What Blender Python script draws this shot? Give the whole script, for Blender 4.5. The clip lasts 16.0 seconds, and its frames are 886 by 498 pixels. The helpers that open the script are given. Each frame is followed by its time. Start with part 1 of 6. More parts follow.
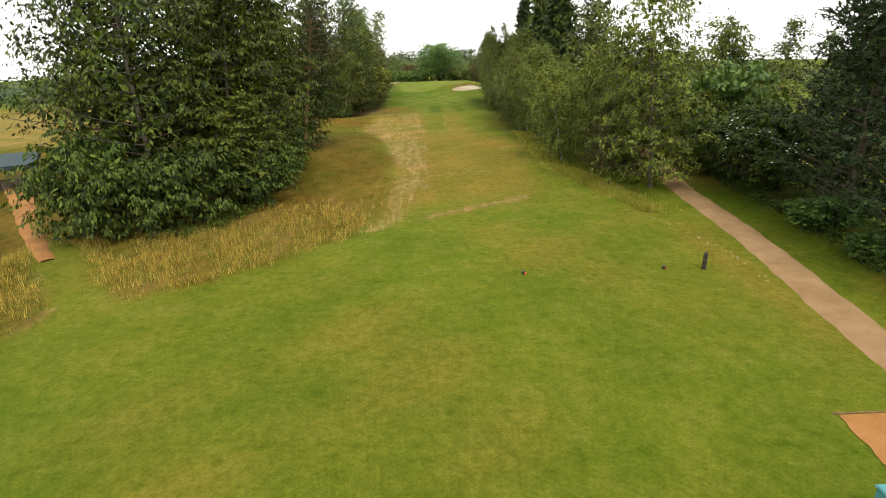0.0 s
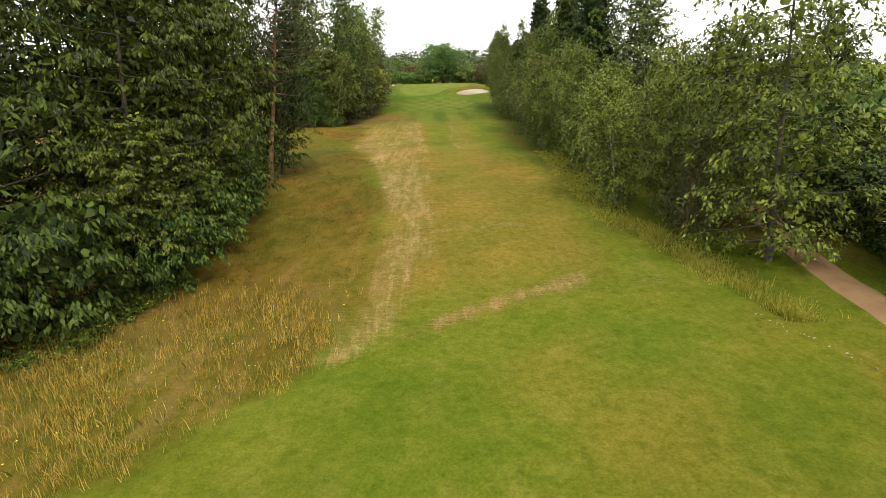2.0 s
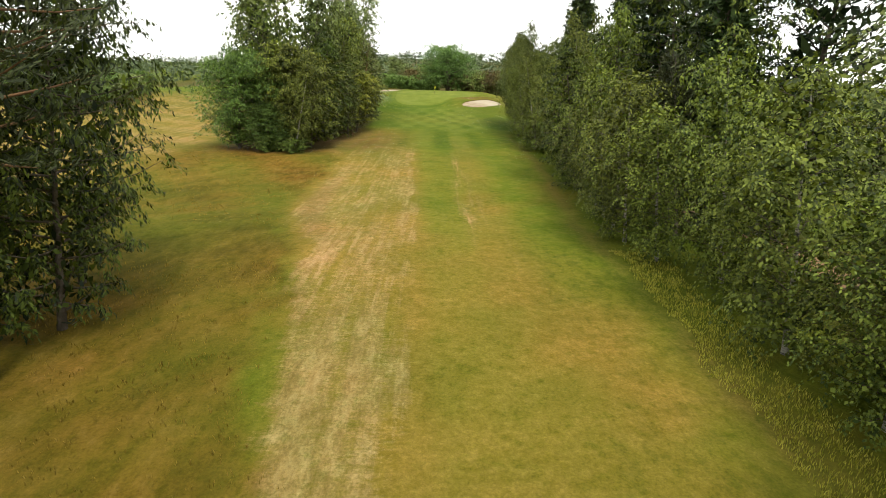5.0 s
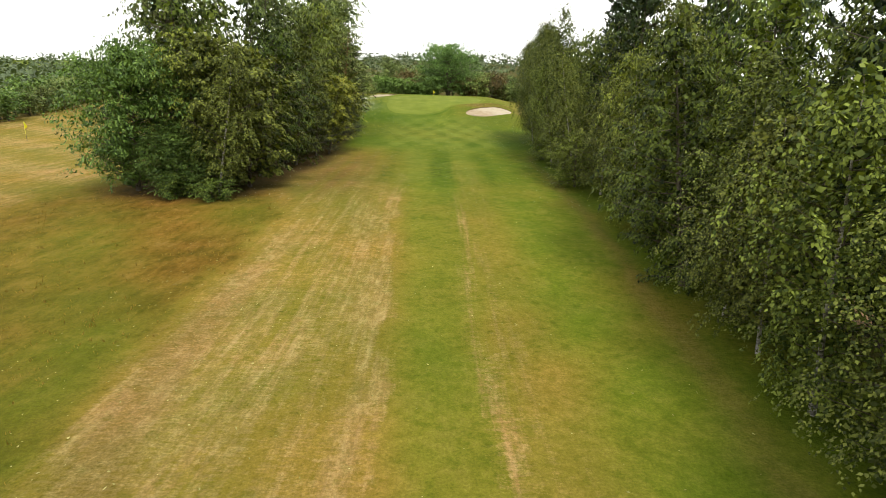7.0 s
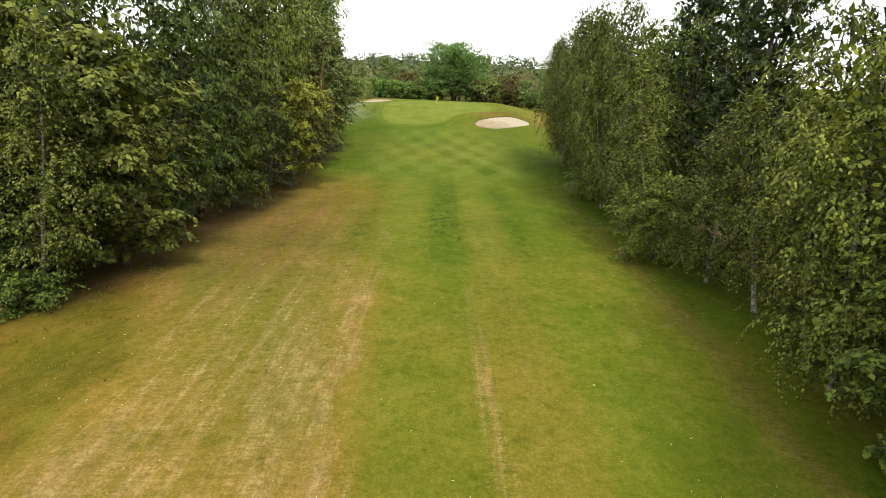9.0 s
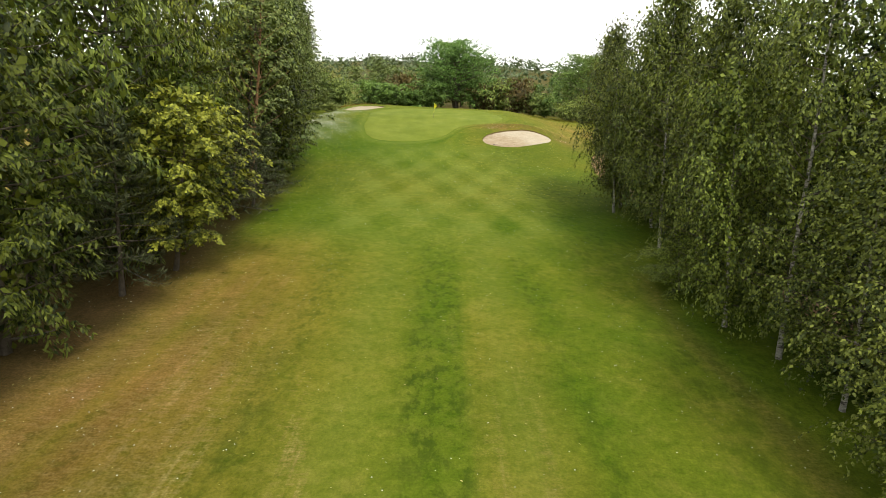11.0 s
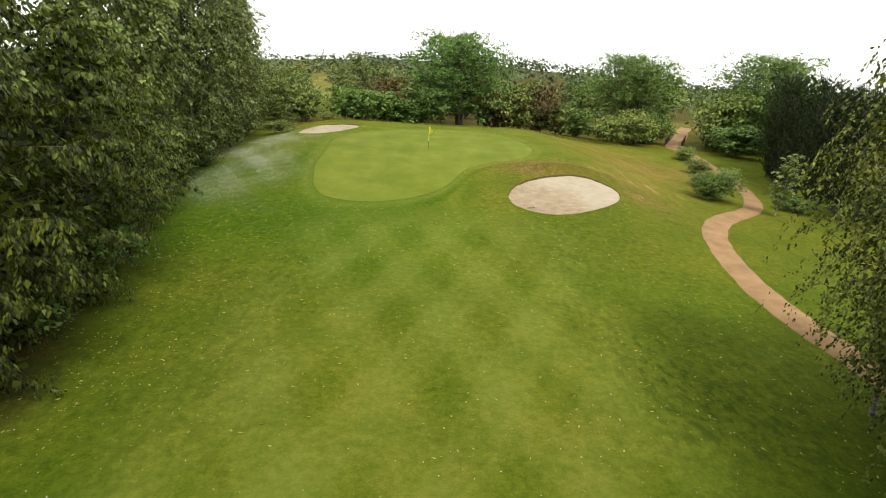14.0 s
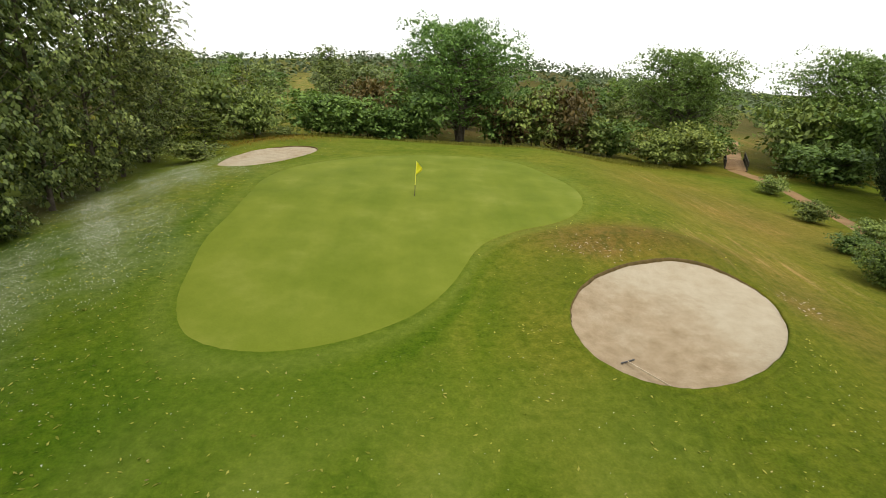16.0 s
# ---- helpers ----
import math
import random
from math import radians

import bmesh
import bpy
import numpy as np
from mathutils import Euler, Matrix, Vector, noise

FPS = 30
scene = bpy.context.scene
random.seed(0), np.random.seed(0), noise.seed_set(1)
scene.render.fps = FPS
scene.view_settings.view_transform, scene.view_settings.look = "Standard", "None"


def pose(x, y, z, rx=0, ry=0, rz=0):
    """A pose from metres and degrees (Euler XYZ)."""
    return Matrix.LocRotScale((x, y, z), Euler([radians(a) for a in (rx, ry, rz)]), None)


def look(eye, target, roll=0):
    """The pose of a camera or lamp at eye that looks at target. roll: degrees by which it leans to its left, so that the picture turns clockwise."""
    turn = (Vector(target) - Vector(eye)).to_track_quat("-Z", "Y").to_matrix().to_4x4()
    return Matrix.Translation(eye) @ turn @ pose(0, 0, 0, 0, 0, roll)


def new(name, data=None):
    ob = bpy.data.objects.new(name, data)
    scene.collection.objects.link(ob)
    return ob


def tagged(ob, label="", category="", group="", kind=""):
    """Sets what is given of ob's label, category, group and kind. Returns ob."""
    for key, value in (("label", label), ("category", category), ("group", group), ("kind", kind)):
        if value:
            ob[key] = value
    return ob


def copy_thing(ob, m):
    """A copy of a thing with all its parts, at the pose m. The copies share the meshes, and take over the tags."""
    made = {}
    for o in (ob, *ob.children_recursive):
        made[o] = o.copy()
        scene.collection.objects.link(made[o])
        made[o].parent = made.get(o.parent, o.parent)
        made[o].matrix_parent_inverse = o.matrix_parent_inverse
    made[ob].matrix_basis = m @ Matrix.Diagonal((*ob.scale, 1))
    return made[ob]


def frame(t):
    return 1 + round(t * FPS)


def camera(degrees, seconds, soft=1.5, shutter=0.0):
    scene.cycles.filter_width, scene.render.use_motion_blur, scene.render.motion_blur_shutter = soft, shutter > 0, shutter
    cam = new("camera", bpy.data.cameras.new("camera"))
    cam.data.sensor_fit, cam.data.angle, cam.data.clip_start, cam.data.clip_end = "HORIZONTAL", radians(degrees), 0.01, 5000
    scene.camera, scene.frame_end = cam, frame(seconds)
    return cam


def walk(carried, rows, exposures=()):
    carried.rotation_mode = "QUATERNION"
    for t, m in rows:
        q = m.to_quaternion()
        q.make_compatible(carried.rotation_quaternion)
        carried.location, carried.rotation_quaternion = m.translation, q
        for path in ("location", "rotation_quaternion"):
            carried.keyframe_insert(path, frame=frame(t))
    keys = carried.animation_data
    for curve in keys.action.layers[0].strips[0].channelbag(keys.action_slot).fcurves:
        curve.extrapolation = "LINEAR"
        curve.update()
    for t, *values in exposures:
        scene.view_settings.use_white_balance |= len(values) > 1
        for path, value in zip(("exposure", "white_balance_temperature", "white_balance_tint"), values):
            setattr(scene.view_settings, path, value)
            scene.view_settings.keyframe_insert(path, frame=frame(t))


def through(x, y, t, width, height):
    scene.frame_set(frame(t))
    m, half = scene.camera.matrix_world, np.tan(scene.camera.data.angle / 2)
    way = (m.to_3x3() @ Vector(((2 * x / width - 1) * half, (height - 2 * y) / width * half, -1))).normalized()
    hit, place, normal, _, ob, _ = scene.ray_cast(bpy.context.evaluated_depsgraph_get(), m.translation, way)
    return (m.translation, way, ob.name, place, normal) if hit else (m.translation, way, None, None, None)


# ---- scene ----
cam = camera(80.0, 16.0, soft=0.8)
PATH = [
    (0, (-0.234, 2.452, 7.29), (-0.201, 4.332, 6.608), -1.5),
    (0.5, (-0.302, 5.032, 7.306), (-0.27, 6.911, 6.624), -1.3),
    (1, (-0.398, 8.057, 7.35), (-0.364, 9.937, 6.669), -1.2),
    (1.5, (-0.425, 11.088, 7.412), (-0.393, 12.969, 6.731), -1.2),
    (2, (-0.396, 14.574, 7.494), (-0.366, 16.454, 6.813), -1.0),
    (2.5, (-0.255, 18.007, 7.577), (-0.227, 19.887, 6.897), -0.8),
    (3, (-0.081, 21.699, 7.676), (-0.054, 23.58, 6.997), -0.4),
    (3.5, (-0.008, 25.405, 7.82), (0.025, 27.287, 7.142), 0.2),
    (4, (-0.139, 28.881, 8.092), (-0.087, 30.762, 7.415), 1.6),
    (6.5, (0.163, 55.049, 7.52), (0.208, 56.933, 6.85), 2.0),
    (7, (0.205, 59.234, 7.682), (0.252, 61.117, 7.012), 1.9),
    (7.5, (0.318, 63.505, 7.81), (0.36, 65.389, 7.139), 1.7),
    (8, (0.55, 67.661, 7.937), (0.582, 69.544, 7.264), 0.6),
    (8.5, (0.354, 72.241, 7.777), (0.393, 74.125, 7.107), 2.3),
    (11, (0.849, 96.687, 7.316), (0.881, 98.574, 6.654), 2.7),
    (11.5, (0.778, 101.672, 7.319), (0.818, 103.558, 6.654), 3.0),
    (12, (0.821, 106.208, 7.438), (0.857, 108.094, 6.772), 2.9),
    (12.5, (0.828, 110.885, 7.548), (0.863, 112.77, 6.882), 3.0),
    (13, (0.857, 115.639, 7.617), (0.891, 117.525, 6.952), 3.0),
    (13.5, (0.912, 120.449, 7.706), (0.946, 122.335, 7.041), 3.0),
    (14, (0.913, 126.058, 7.655), (0.95, 127.944, 6.99), 3.3),
    (14.5, (0.93, 131.826, 7.523), (0.974, 133.712, 6.859), 3.5),
    (15, (0.996, 137.357, 7.396), (1.044, 139.242, 6.732), 3.7),
    (15.5, (1.034, 142.679, 7.339), (1.085, 144.565, 6.674), 3.8),
    (16, (0.953, 147.664, 7.263), (1.005, 149.55, 6.599), 3.5),
]
walk(cam, [(t, look(eye, target, roll)) for t, eye, target, roll in PATH],
     [(0, 0.04), (3.5, 0.18), (8, 0.23), (11.5, 0.25), (13.5, 0.22), (14.6, 0.0), (16, -0.08)])

# ---------------------------------------------------------------- world and sun
def build_world():
    w = bpy.data.worlds.new("overcast_sky")
    scene.world = w
    w.use_nodes = True
    nt = w.node_tree
    nt.nodes.clear()
    out = nt.nodes.new("ShaderNodeOutputWorld")
    bg = nt.nodes.new("ShaderNodeBackground")
    sky = nt.nodes.new("ShaderNodeTexSky")
    sky.sky_type, sky.sun_disc = "NISHITA", False
    sky.sun_elevation, sky.sun_rotation = radians(52), radians(215)
    sky.air_density, sky.dust_density = 1.0, 3.0
    dim = nt.nodes.new("ShaderNodeMixRGB")
    dim.blend_type, dim.inputs[0].default_value = "MULTIPLY", 1.0
    dim.inputs[2].default_value = (0.09, 0.09, 0.09, 1)
    mix = nt.nodes.new("ShaderNodeMixRGB")
    mix.inputs[0].default_value = 0.90
    mix.inputs[2].default_value = (1.0, 0.992, 0.97, 1)
    nt.links.new(sky.outputs[0], dim.inputs[1])
    nt.links.new(dim.outputs[0], mix.inputs[1])
    nt.links.new(mix.outputs[0], bg.inputs[0])
    bg.inputs[1].default_value = 1.75
    nt.links.new(bg.outputs[0], out.inputs[0])
    sun = new("sun", bpy.data.lights.new("sun", "SUN"))
    sun.data.energy, sun.data.angle, sun.data.color = 3.3, radians(14), (1.0, 0.95, 0.86)
    sun.matrix_world = pose(0, 0, 60, 32, 0, 20)


build_world()
rng = np.random.default_rng(11)


# ---------------------------------------------------------------- materials
def mat(name):
    m = bpy.data.materials.new(name)
    m.use_nodes = True
    nt = m.node_tree
    return m, nt, nt.nodes["Principled BSDF"]


def node(nt, kind, **props):
    n = nt.nodes.new(kind)
    for k, v in props.items():
        n.inputs[k].default_value = v
    return n


def noise_tex(nt, scale, detail=4.0, rough=0.6, coord="Object", stretch=None):
    co = nt.nodes.new("ShaderNodeTexCoord")
    n = node(nt, "ShaderNodeTexNoise", Scale=scale, Detail=detail, Roughness=rough)
    if stretch:
        mp = nt.nodes.new("ShaderNodeMapping")
        mp.inputs["Scale"].default_value = stretch
        nt.links.new(co.outputs[coord], mp.inputs[0])
        nt.links.new(mp.outputs[0], n.inputs["Vector"])
    else:
        nt.links.new(co.outputs[coord], n.inputs["Vector"])
    return n.outputs["Fac"]


def ramp(nt, fac, stops):
    r = nt.nodes.new("ShaderNodeValToRGB")
    els = r.color_ramp.elements
    els[0].position, els[0].color = stops[0][0], (*stops[0][1], 1)
    els[1].position, els[1].color = stops[-1][0], (*stops[-1][1], 1)
    for p, c in stops[1:-1]:
        e = els.new(p)
        e.color = (*c, 1)
    nt.links.new(fac, r.inputs[0])
    return r.outputs[0]


def mixc(nt, fac, a, b, mode="MIX"):
    m = nt.nodes.new("ShaderNodeMixRGB")
    m.blend_type = mode
    for k, v in ((0, fac), (1, a), (2, b)):
        if isinstance(v, (int, float)):
            m.inputs[k].default_value = v
        elif isinstance(v, tuple):
            m.inputs[k].default_value = (*v, 1)
        else:
            nt.links.new(v, m.inputs[k])
    return m.outputs[0]


def mathn(nt, op, a, b=0.0, clamp=False):
    m = nt.nodes.new("ShaderNodeMath")
    m.operation, m.use_clamp = op, clamp
    for k, v in ((0, a), (1, b)):
        if isinstance(v, (int, float)):
            m.inputs[k].default_value = v
        else:
            nt.links.new(v, m.inputs[k])
    return m.outputs[0]


def bump(nt, bsdf, fac, strength, dist):
    b = node(nt, "ShaderNodeBump", Strength=strength, Distance=dist)
    nt.links.new(fac, b.inputs["Height"])
    nt.links.new(b.outputs[0], bsdf.inputs["Normal"])


def attr(nt, name):
    a = nt.nodes.new("ShaderNodeAttribute")
    a.attribute_name = name
    return a.outputs["Fac"]


def ground_material():
    m, nt, b = mat("turf")
    big = noise_tex(nt, 0.11, 5, 0.62)
    mid = noise_tex(nt, 0.8, 6, 0.65)
    clump = noise_tex(nt, 3.2, 5, 0.7)
    fine = noise_tex(nt, 13.0, 6, 0.75)
    rows = noise_tex(nt, 1.0, 4, 0.65, stretch=(5.5, 0.16, 1.0))
    streak = noise_tex(nt, 1.0, 6, 0.75, stretch=(3.0, 1.1, 1.0))
    green = ramp(nt, mid, [(0.28, (0.074, 0.102, 0.0075)), (0.5, (0.096, 0.118, 0.0110)), (0.72, (0.132, 0.135, 0.021))])
    lush_shade = ramp(nt, clump, [(0.3, (0.041, 0.077, 0.0035)), (0.7, (0.070, 0.104, 0.0065))])
    straw = ramp(nt, streak, [(0.30, (0.140, 0.096, 0.024)), (0.5, (0.228, 0.157, 0.058)), (0.70, (0.325, 0.238, 0.108))])
    olive = ramp(nt, clump, [(0.3, (0.138, 0.099, 0.014)), (0.7, (0.194, 0.135, 0.029))])
    sward = noise_tex(nt, 1.0, 5, 0.7, stretch=(1.6, 0.7, 1.0))
    gold = ramp(nt, sward, [(0.28, (0.060, 0.040, 0.005)), (0.44, (0.097, 0.057, 0.008)), (0.58, (0.136, 0.077, 0.014)), (0.76, (0.200, 0.124, 0.035))])
    olive_rough = ramp(nt, sward, [(0.28, (0.038, 0.037, 0.003)), (0.5, (0.068, 0.055, 0.006)), (0.75, (0.114, 0.083, 0.015))])
    flecks = noise_tex(nt, 1.0, 5, 0.75, stretch=(2.2, 8.0, 1.0))
    soil_shade = ramp(nt, fine, [(0.3, (0.034, 0.024, 0.010)), (0.7, (0.075, 0.048, 0.020))])
    c = mixc(nt, attr(nt, "lush_shade"), green, lush_shade)
    d = attr(nt, "dry")
    c = mixc(nt, mathn(nt, "MULTIPLY", d, 0.90, True), c, olive)
    broad_rows = noise_tex(nt, 1.0, 3, 0.6, stretch=(1.5, 0.10, 1.0))
    grain = mathn(nt, "ADD", mathn(nt, "ADD", mathn(nt, "MULTIPLY", rows, 0.40), mathn(nt, "MULTIPLY", broad_rows, 0.60)), mathn(nt, "ADD", mathn(nt, "MULTIPLY", flecks, 0.62), mathn(nt, "MULTIPLY", fine, 0.30)))
    worn = mathn(nt, "ADD", mathn(nt, "MULTIPLY", mathn(nt, "SUBTRACT", grain, 0.96), 4.4), mathn(nt, "MULTIPLY", mathn(nt, "SUBTRACT", attr(nt, "tan"), 0.24), 1.35), True)
    worn = mathn(nt, "MULTIPLY", worn, mathn(nt, "MULTIPLY", attr(nt, "tan"), 4.0, True), True)
    c = mixc(nt, worn, c, straw)
    thin = ramp(nt, mathn(nt, "ADD", mathn(nt, "MULTIPLY", flecks, 0.6), mathn(nt, "MULTIPLY", fine, 0.4)), [(0.30, (0.085, 0.056, 0.012)), (0.48, (0.142, 0.086, 0.029)), (0.66, (0.245, 0.160, 0.072))])
    c = mixc(nt, mathn(nt, "MULTIPLY", attr(nt, "bare"), 0.95, True), c, thin)
    c = mixc(nt, mathn(nt, "MULTIPLY", attr(nt, "rough"), 1.0, True), c, mixc(nt, attr(nt, "warm"), olive_rough, gold))
    c = mixc(nt, attr(nt, "soil_shade"), c, soil_shade)
    c = mixc(nt, 0.8, c, ramp(nt, fine, [(0.25, (0.54, 0.56, 0.54)), (0.75, (1.38, 1.36, 1.33))]), "MULTIPLY")
    c = mixc(nt, 0.6, c, ramp(nt, clump, [(0.3, (0.80, 0.84, 0.75)), (0.7, (1.18, 1.14, 1.15))]), "MULTIPLY")
    c = mixc(nt, 0.7, c, ramp(nt, big, [(0.32, (0.76, 0.90, 0.7)), (0.68, (1.22, 1.08, 1.15))]), "MULTIPLY")
    tufts = noise_tex(nt, 1.9, 3, 0.6)
    c = mixc(nt, 0.8, c, ramp(nt, tufts, [(0.56, (1.0, 1.0, 1.0)), (0.68, (0.72, 0.82, 0.62))]), "MULTIPLY")
    blotch = noise_tex(nt, 0.32, 3, 0.55)
    c = mixc(nt, 0.7, c, ramp(nt, blotch, [(0.36, (0.82, 0.90, 0.78)), (0.62, (1.12, 1.07, 1.12))]), "MULTIPLY")
    laid = ramp(nt, clump, [(0.3, (0.090, 0.120, 0.014)), (0.7, (0.128, 0.156, 0.026))])
    c = mixc(nt, mathn(nt, "MULTIPLY", attr(nt, "pale"), 0.62), c, laid)
    coarse = noise_tex(nt, 1.0, 4, 0.65, stretch=(2.4, 1.3, 1.0))
    spots = mathn(nt, "MULTIPLY", mathn(nt, "MULTIPLY", mathn(nt, "SUBTRACT", coarse, 0.47), 7.0, True), attr(nt, "fleck"))
    c = mixc(nt, mathn(nt, "MULTIPLY", spots, 0.9), c, (0.028, 0.048, 0.004))
    bloom = ramp(nt, mathn(nt, "ADD", mathn(nt, "MULTIPLY", fine, 0.6), mathn(nt, "MULTIPLY", clump, 0.4)), [(0.38, (0.075, 0.095, 0.020)), (0.62, (0.23, 0.25, 0.17))])
    c = mixc(nt, mathn(nt, "MULTIPLY", attr(nt, "bloom"), 0.75), c, bloom)
    nt.links.new(c, b.inputs["Base Color"])
    b.inputs["Roughness"].default_value = 0.95
    b.inputs["Specular IOR Level"].default_value = 0.04
    bump(nt, b, mathn(nt, "ADD", fine, mathn(nt, "MULTIPLY", clump, 1.2)), 0.7, 0.07)
    return m


def green_material():
    m, nt, b = mat("putting_turf")
    mid = noise_tex(nt, 0.35, 5, 0.6)
    fine = noise_tex(nt, 14.0, 5, 0.7)
    band = noise_tex(nt, 0.55, 3, 0.5, stretch=(1.0, 0.22, 1.0))
    c = ramp(nt, mid, [(0.3, (0.084, 0.110, 0.0085)), (0.55, (0.106, 0.130, 0.0130)), (0.75, (0.140, 0.156, 0.0240))])
    c = mixc(nt, 0.7, c, ramp(nt, band, [(0.32, (0.84, 0.90, 0.8)), (0.68, (1.14, 1.10, 1.25))]), "MULTIPLY")
    c = mixc(nt, 0.5, c, ramp(nt, fine, [(0.3, (0.85, 0.85, 0.85)), (0.7, (1.12, 1.12, 1.12))]), "MULTIPLY")
    nt.links.new(c, b.inputs["Base Color"])
    b.inputs["Roughness"].default_value = 0.85
    b.inputs["Specular IOR Level"].default_value = 0.06
    bump(nt, b, fine, 0.15, 0.02)
    return m


def grain_material(name, lo, mid_c, hi, scale=1.2, grain=26.0, rough=0.95, strength=0.5, dist=0.03):
    m, nt, b = mat(name)
    a = noise_tex(nt, scale, 6, 0.65)
    f = noise_tex(nt, grain, 6, 0.8)
    c = ramp(nt, a, [(0.28, lo), (0.5, mid_c), (0.72, hi)])
    c = mixc(nt, 0.7, c, ramp(nt, f, [(0.25, (0.7, 0.7, 0.7)), (0.75, (1.22, 1.22, 1.22))]), "MULTIPLY")
    nt.links.new(c, b.inputs["Base Color"])
    b.inputs["Roughness"].default_value = rough
    b.inputs["Specular IOR Level"].default_value = 0.2
    bump(nt, b, f, strength, dist)
    return m


def sand_material():
    """Pale raked sand, browner and trodden on the side towards the fairway."""
    m, nt, b = mat("bunker_sand")
    wide, mid, fine = noise_tex(nt, 0.35, 4, 0.6), noise_tex(nt, 1.6, 5, 0.65), noise_tex(nt, 22.0, 6, 0.8)
    place = nt.nodes.new("ShaderNodeSeparateXYZ")
    nt.links.new(nt.nodes.new("ShaderNodeTexCoord").outputs["Object"], place.inputs[0])
    across = mathn(nt, "ADD", mathn(nt, "MULTIPLY", mathn(nt, "SUBTRACT", 10.6, place.outputs[0]), 0.22), mathn(nt, "MULTIPLY", mathn(nt, "SUBTRACT", 166.8, place.outputs[1]), 0.16))
    across = mathn(nt, "MULTIPLY", across, mathn(nt, "GREATER_THAN", place.outputs[0], 0.0))
    trodden = mathn(nt, "ADD", mathn(nt, "ADD", across, 0.38), mathn(nt, "MULTIPLY", mathn(nt, "SUBTRACT", wide, 0.5), 2.6), True)
    pale = ramp(nt, mid, [(0.3, (0.275, 0.230, 0.155)), (0.7, (0.335, 0.293, 0.212))])
    brown = ramp(nt, mid, [(0.28, (0.186, 0.137, 0.079)), (0.5, (0.243, 0.187, 0.116)), (0.72, (0.292, 0.236, 0.157))])
    c = mixc(nt, trodden, pale, brown)
    c = mixc(nt, 0.7, c, ramp(nt, fine, [(0.25, (0.72, 0.72, 0.72)), (0.75, (1.2, 1.2, 1.2))]), "MULTIPLY")
    nt.links.new(c, b.inputs["Base Color"])
    b.inputs["Roughness"].default_value = 0.95
    b.inputs["Specular IOR Level"].default_value = 0.15
    bump(nt, b, mathn(nt, "ADD", fine, mathn(nt, "MULTIPLY", mathn(nt, "MULTIPLY", mid, trodden), 2.5)), 0.6, 0.06)
    return m


def leaf_material(name, dark, light, gloss=0.45, through=0.20, tint=0.5, single=0.62):
    m, nt, b = mat(name)
    geo = nt.nodes.new("ShaderNodeNewGeometry")
    obi = nt.nodes.new("ShaderNodeObjectInfo")
    patch = noise_tex(nt, 0.7, 3, 0.5)
    mixed = mathn(nt, "ADD", mathn(nt, "MULTIPLY", geo.outputs["Random Per Island"], single), mathn(nt, "MULTIPLY", patch, 1.0 - single))
    c = ramp(nt, mixed, [(0.28, dark), (0.48, tuple((d * 1.2 + l * 0.8) / 2 for d, l in zip(dark, light))), (0.70, light), (0.92, tuple(1.22 * v for v in light))])
    v = mathn(nt, "MULTIPLY_ADD", obi.outputs["Random"], tint)
    nt.nodes[v.node.name].inputs[2].default_value = 1.0 - tint / 2
    hsv = nt.nodes.new("ShaderNodeHueSaturation")
    nt.links.new(v, hsv.inputs["Value"])
    hue = mathn(nt, "MULTIPLY_ADD", mathn(nt, "FRACT", mathn(nt, "MULTIPLY", obi.outputs["Random"], 7.31)), 0.022)
    nt.nodes[hue.node.name].inputs[2].default_value = 0.490
    nt.links.new(hue, hsv.inputs["Hue"])
    nt.links.new(c, hsv.inputs["Color"])
    nt.links.new(hsv.outputs[0], b.inputs["Base Color"])
    b.inputs["Roughness"].default_value = gloss + 0.1
    b.inputs["Specular IOR Level"].default_value = 0.15
    tr = nt.nodes.new("ShaderNodeBsdfTranslucent")
    nt.links.new(mixc(nt, 1.0, hsv.outputs[0], (1.3, 1.25, 0.55), "MULTIPLY"), tr.inputs[0])
    mx = nt.nodes.new("ShaderNodeMixShader")
    mx.inputs[0].default_value = through
    nt.links.new(b.outputs[0], mx.inputs[1])
    nt.links.new(tr.outputs[0], mx.inputs[2])
    nt.links.new(mx.outputs[0], nt.nodes["Material Output"].inputs[0])
    return m


def birch_bark_material():
    m, nt, b = mat("birch_bark")
    a = noise_tex(nt, 3.0, 5, 0.7, stretch=(1.0, 1.0, 5.0))
    c = ramp(nt, a, [(0.40, (0.035, 0.030, 0.025)), (0.49, (0.24, 0.22, 0.19)), (0.7, (0.46, 0.44, 0.40))])
    nt.links.new(c, b.inputs["Base Color"])
    b.inputs["Roughness"].default_value = 0.7
    return m


def plain(name, colour, rough=0.6, metal=0.0, vary=0.15):
    m, nt, b = mat(name)
    a = noise_tex(nt, 6.0, 5, 0.7)
    lo, hi = tuple(v * (1 - vary) for v in colour), tuple(v * (1 + vary) for v in colour)
    nt.links.new(ramp(nt, a, [(0.3, lo), (0.7, hi)]), b.inputs["Base Color"])
    b.inputs["Roughness"].default_value, b.inputs["Metallic"].default_value = rough, metal
    return m


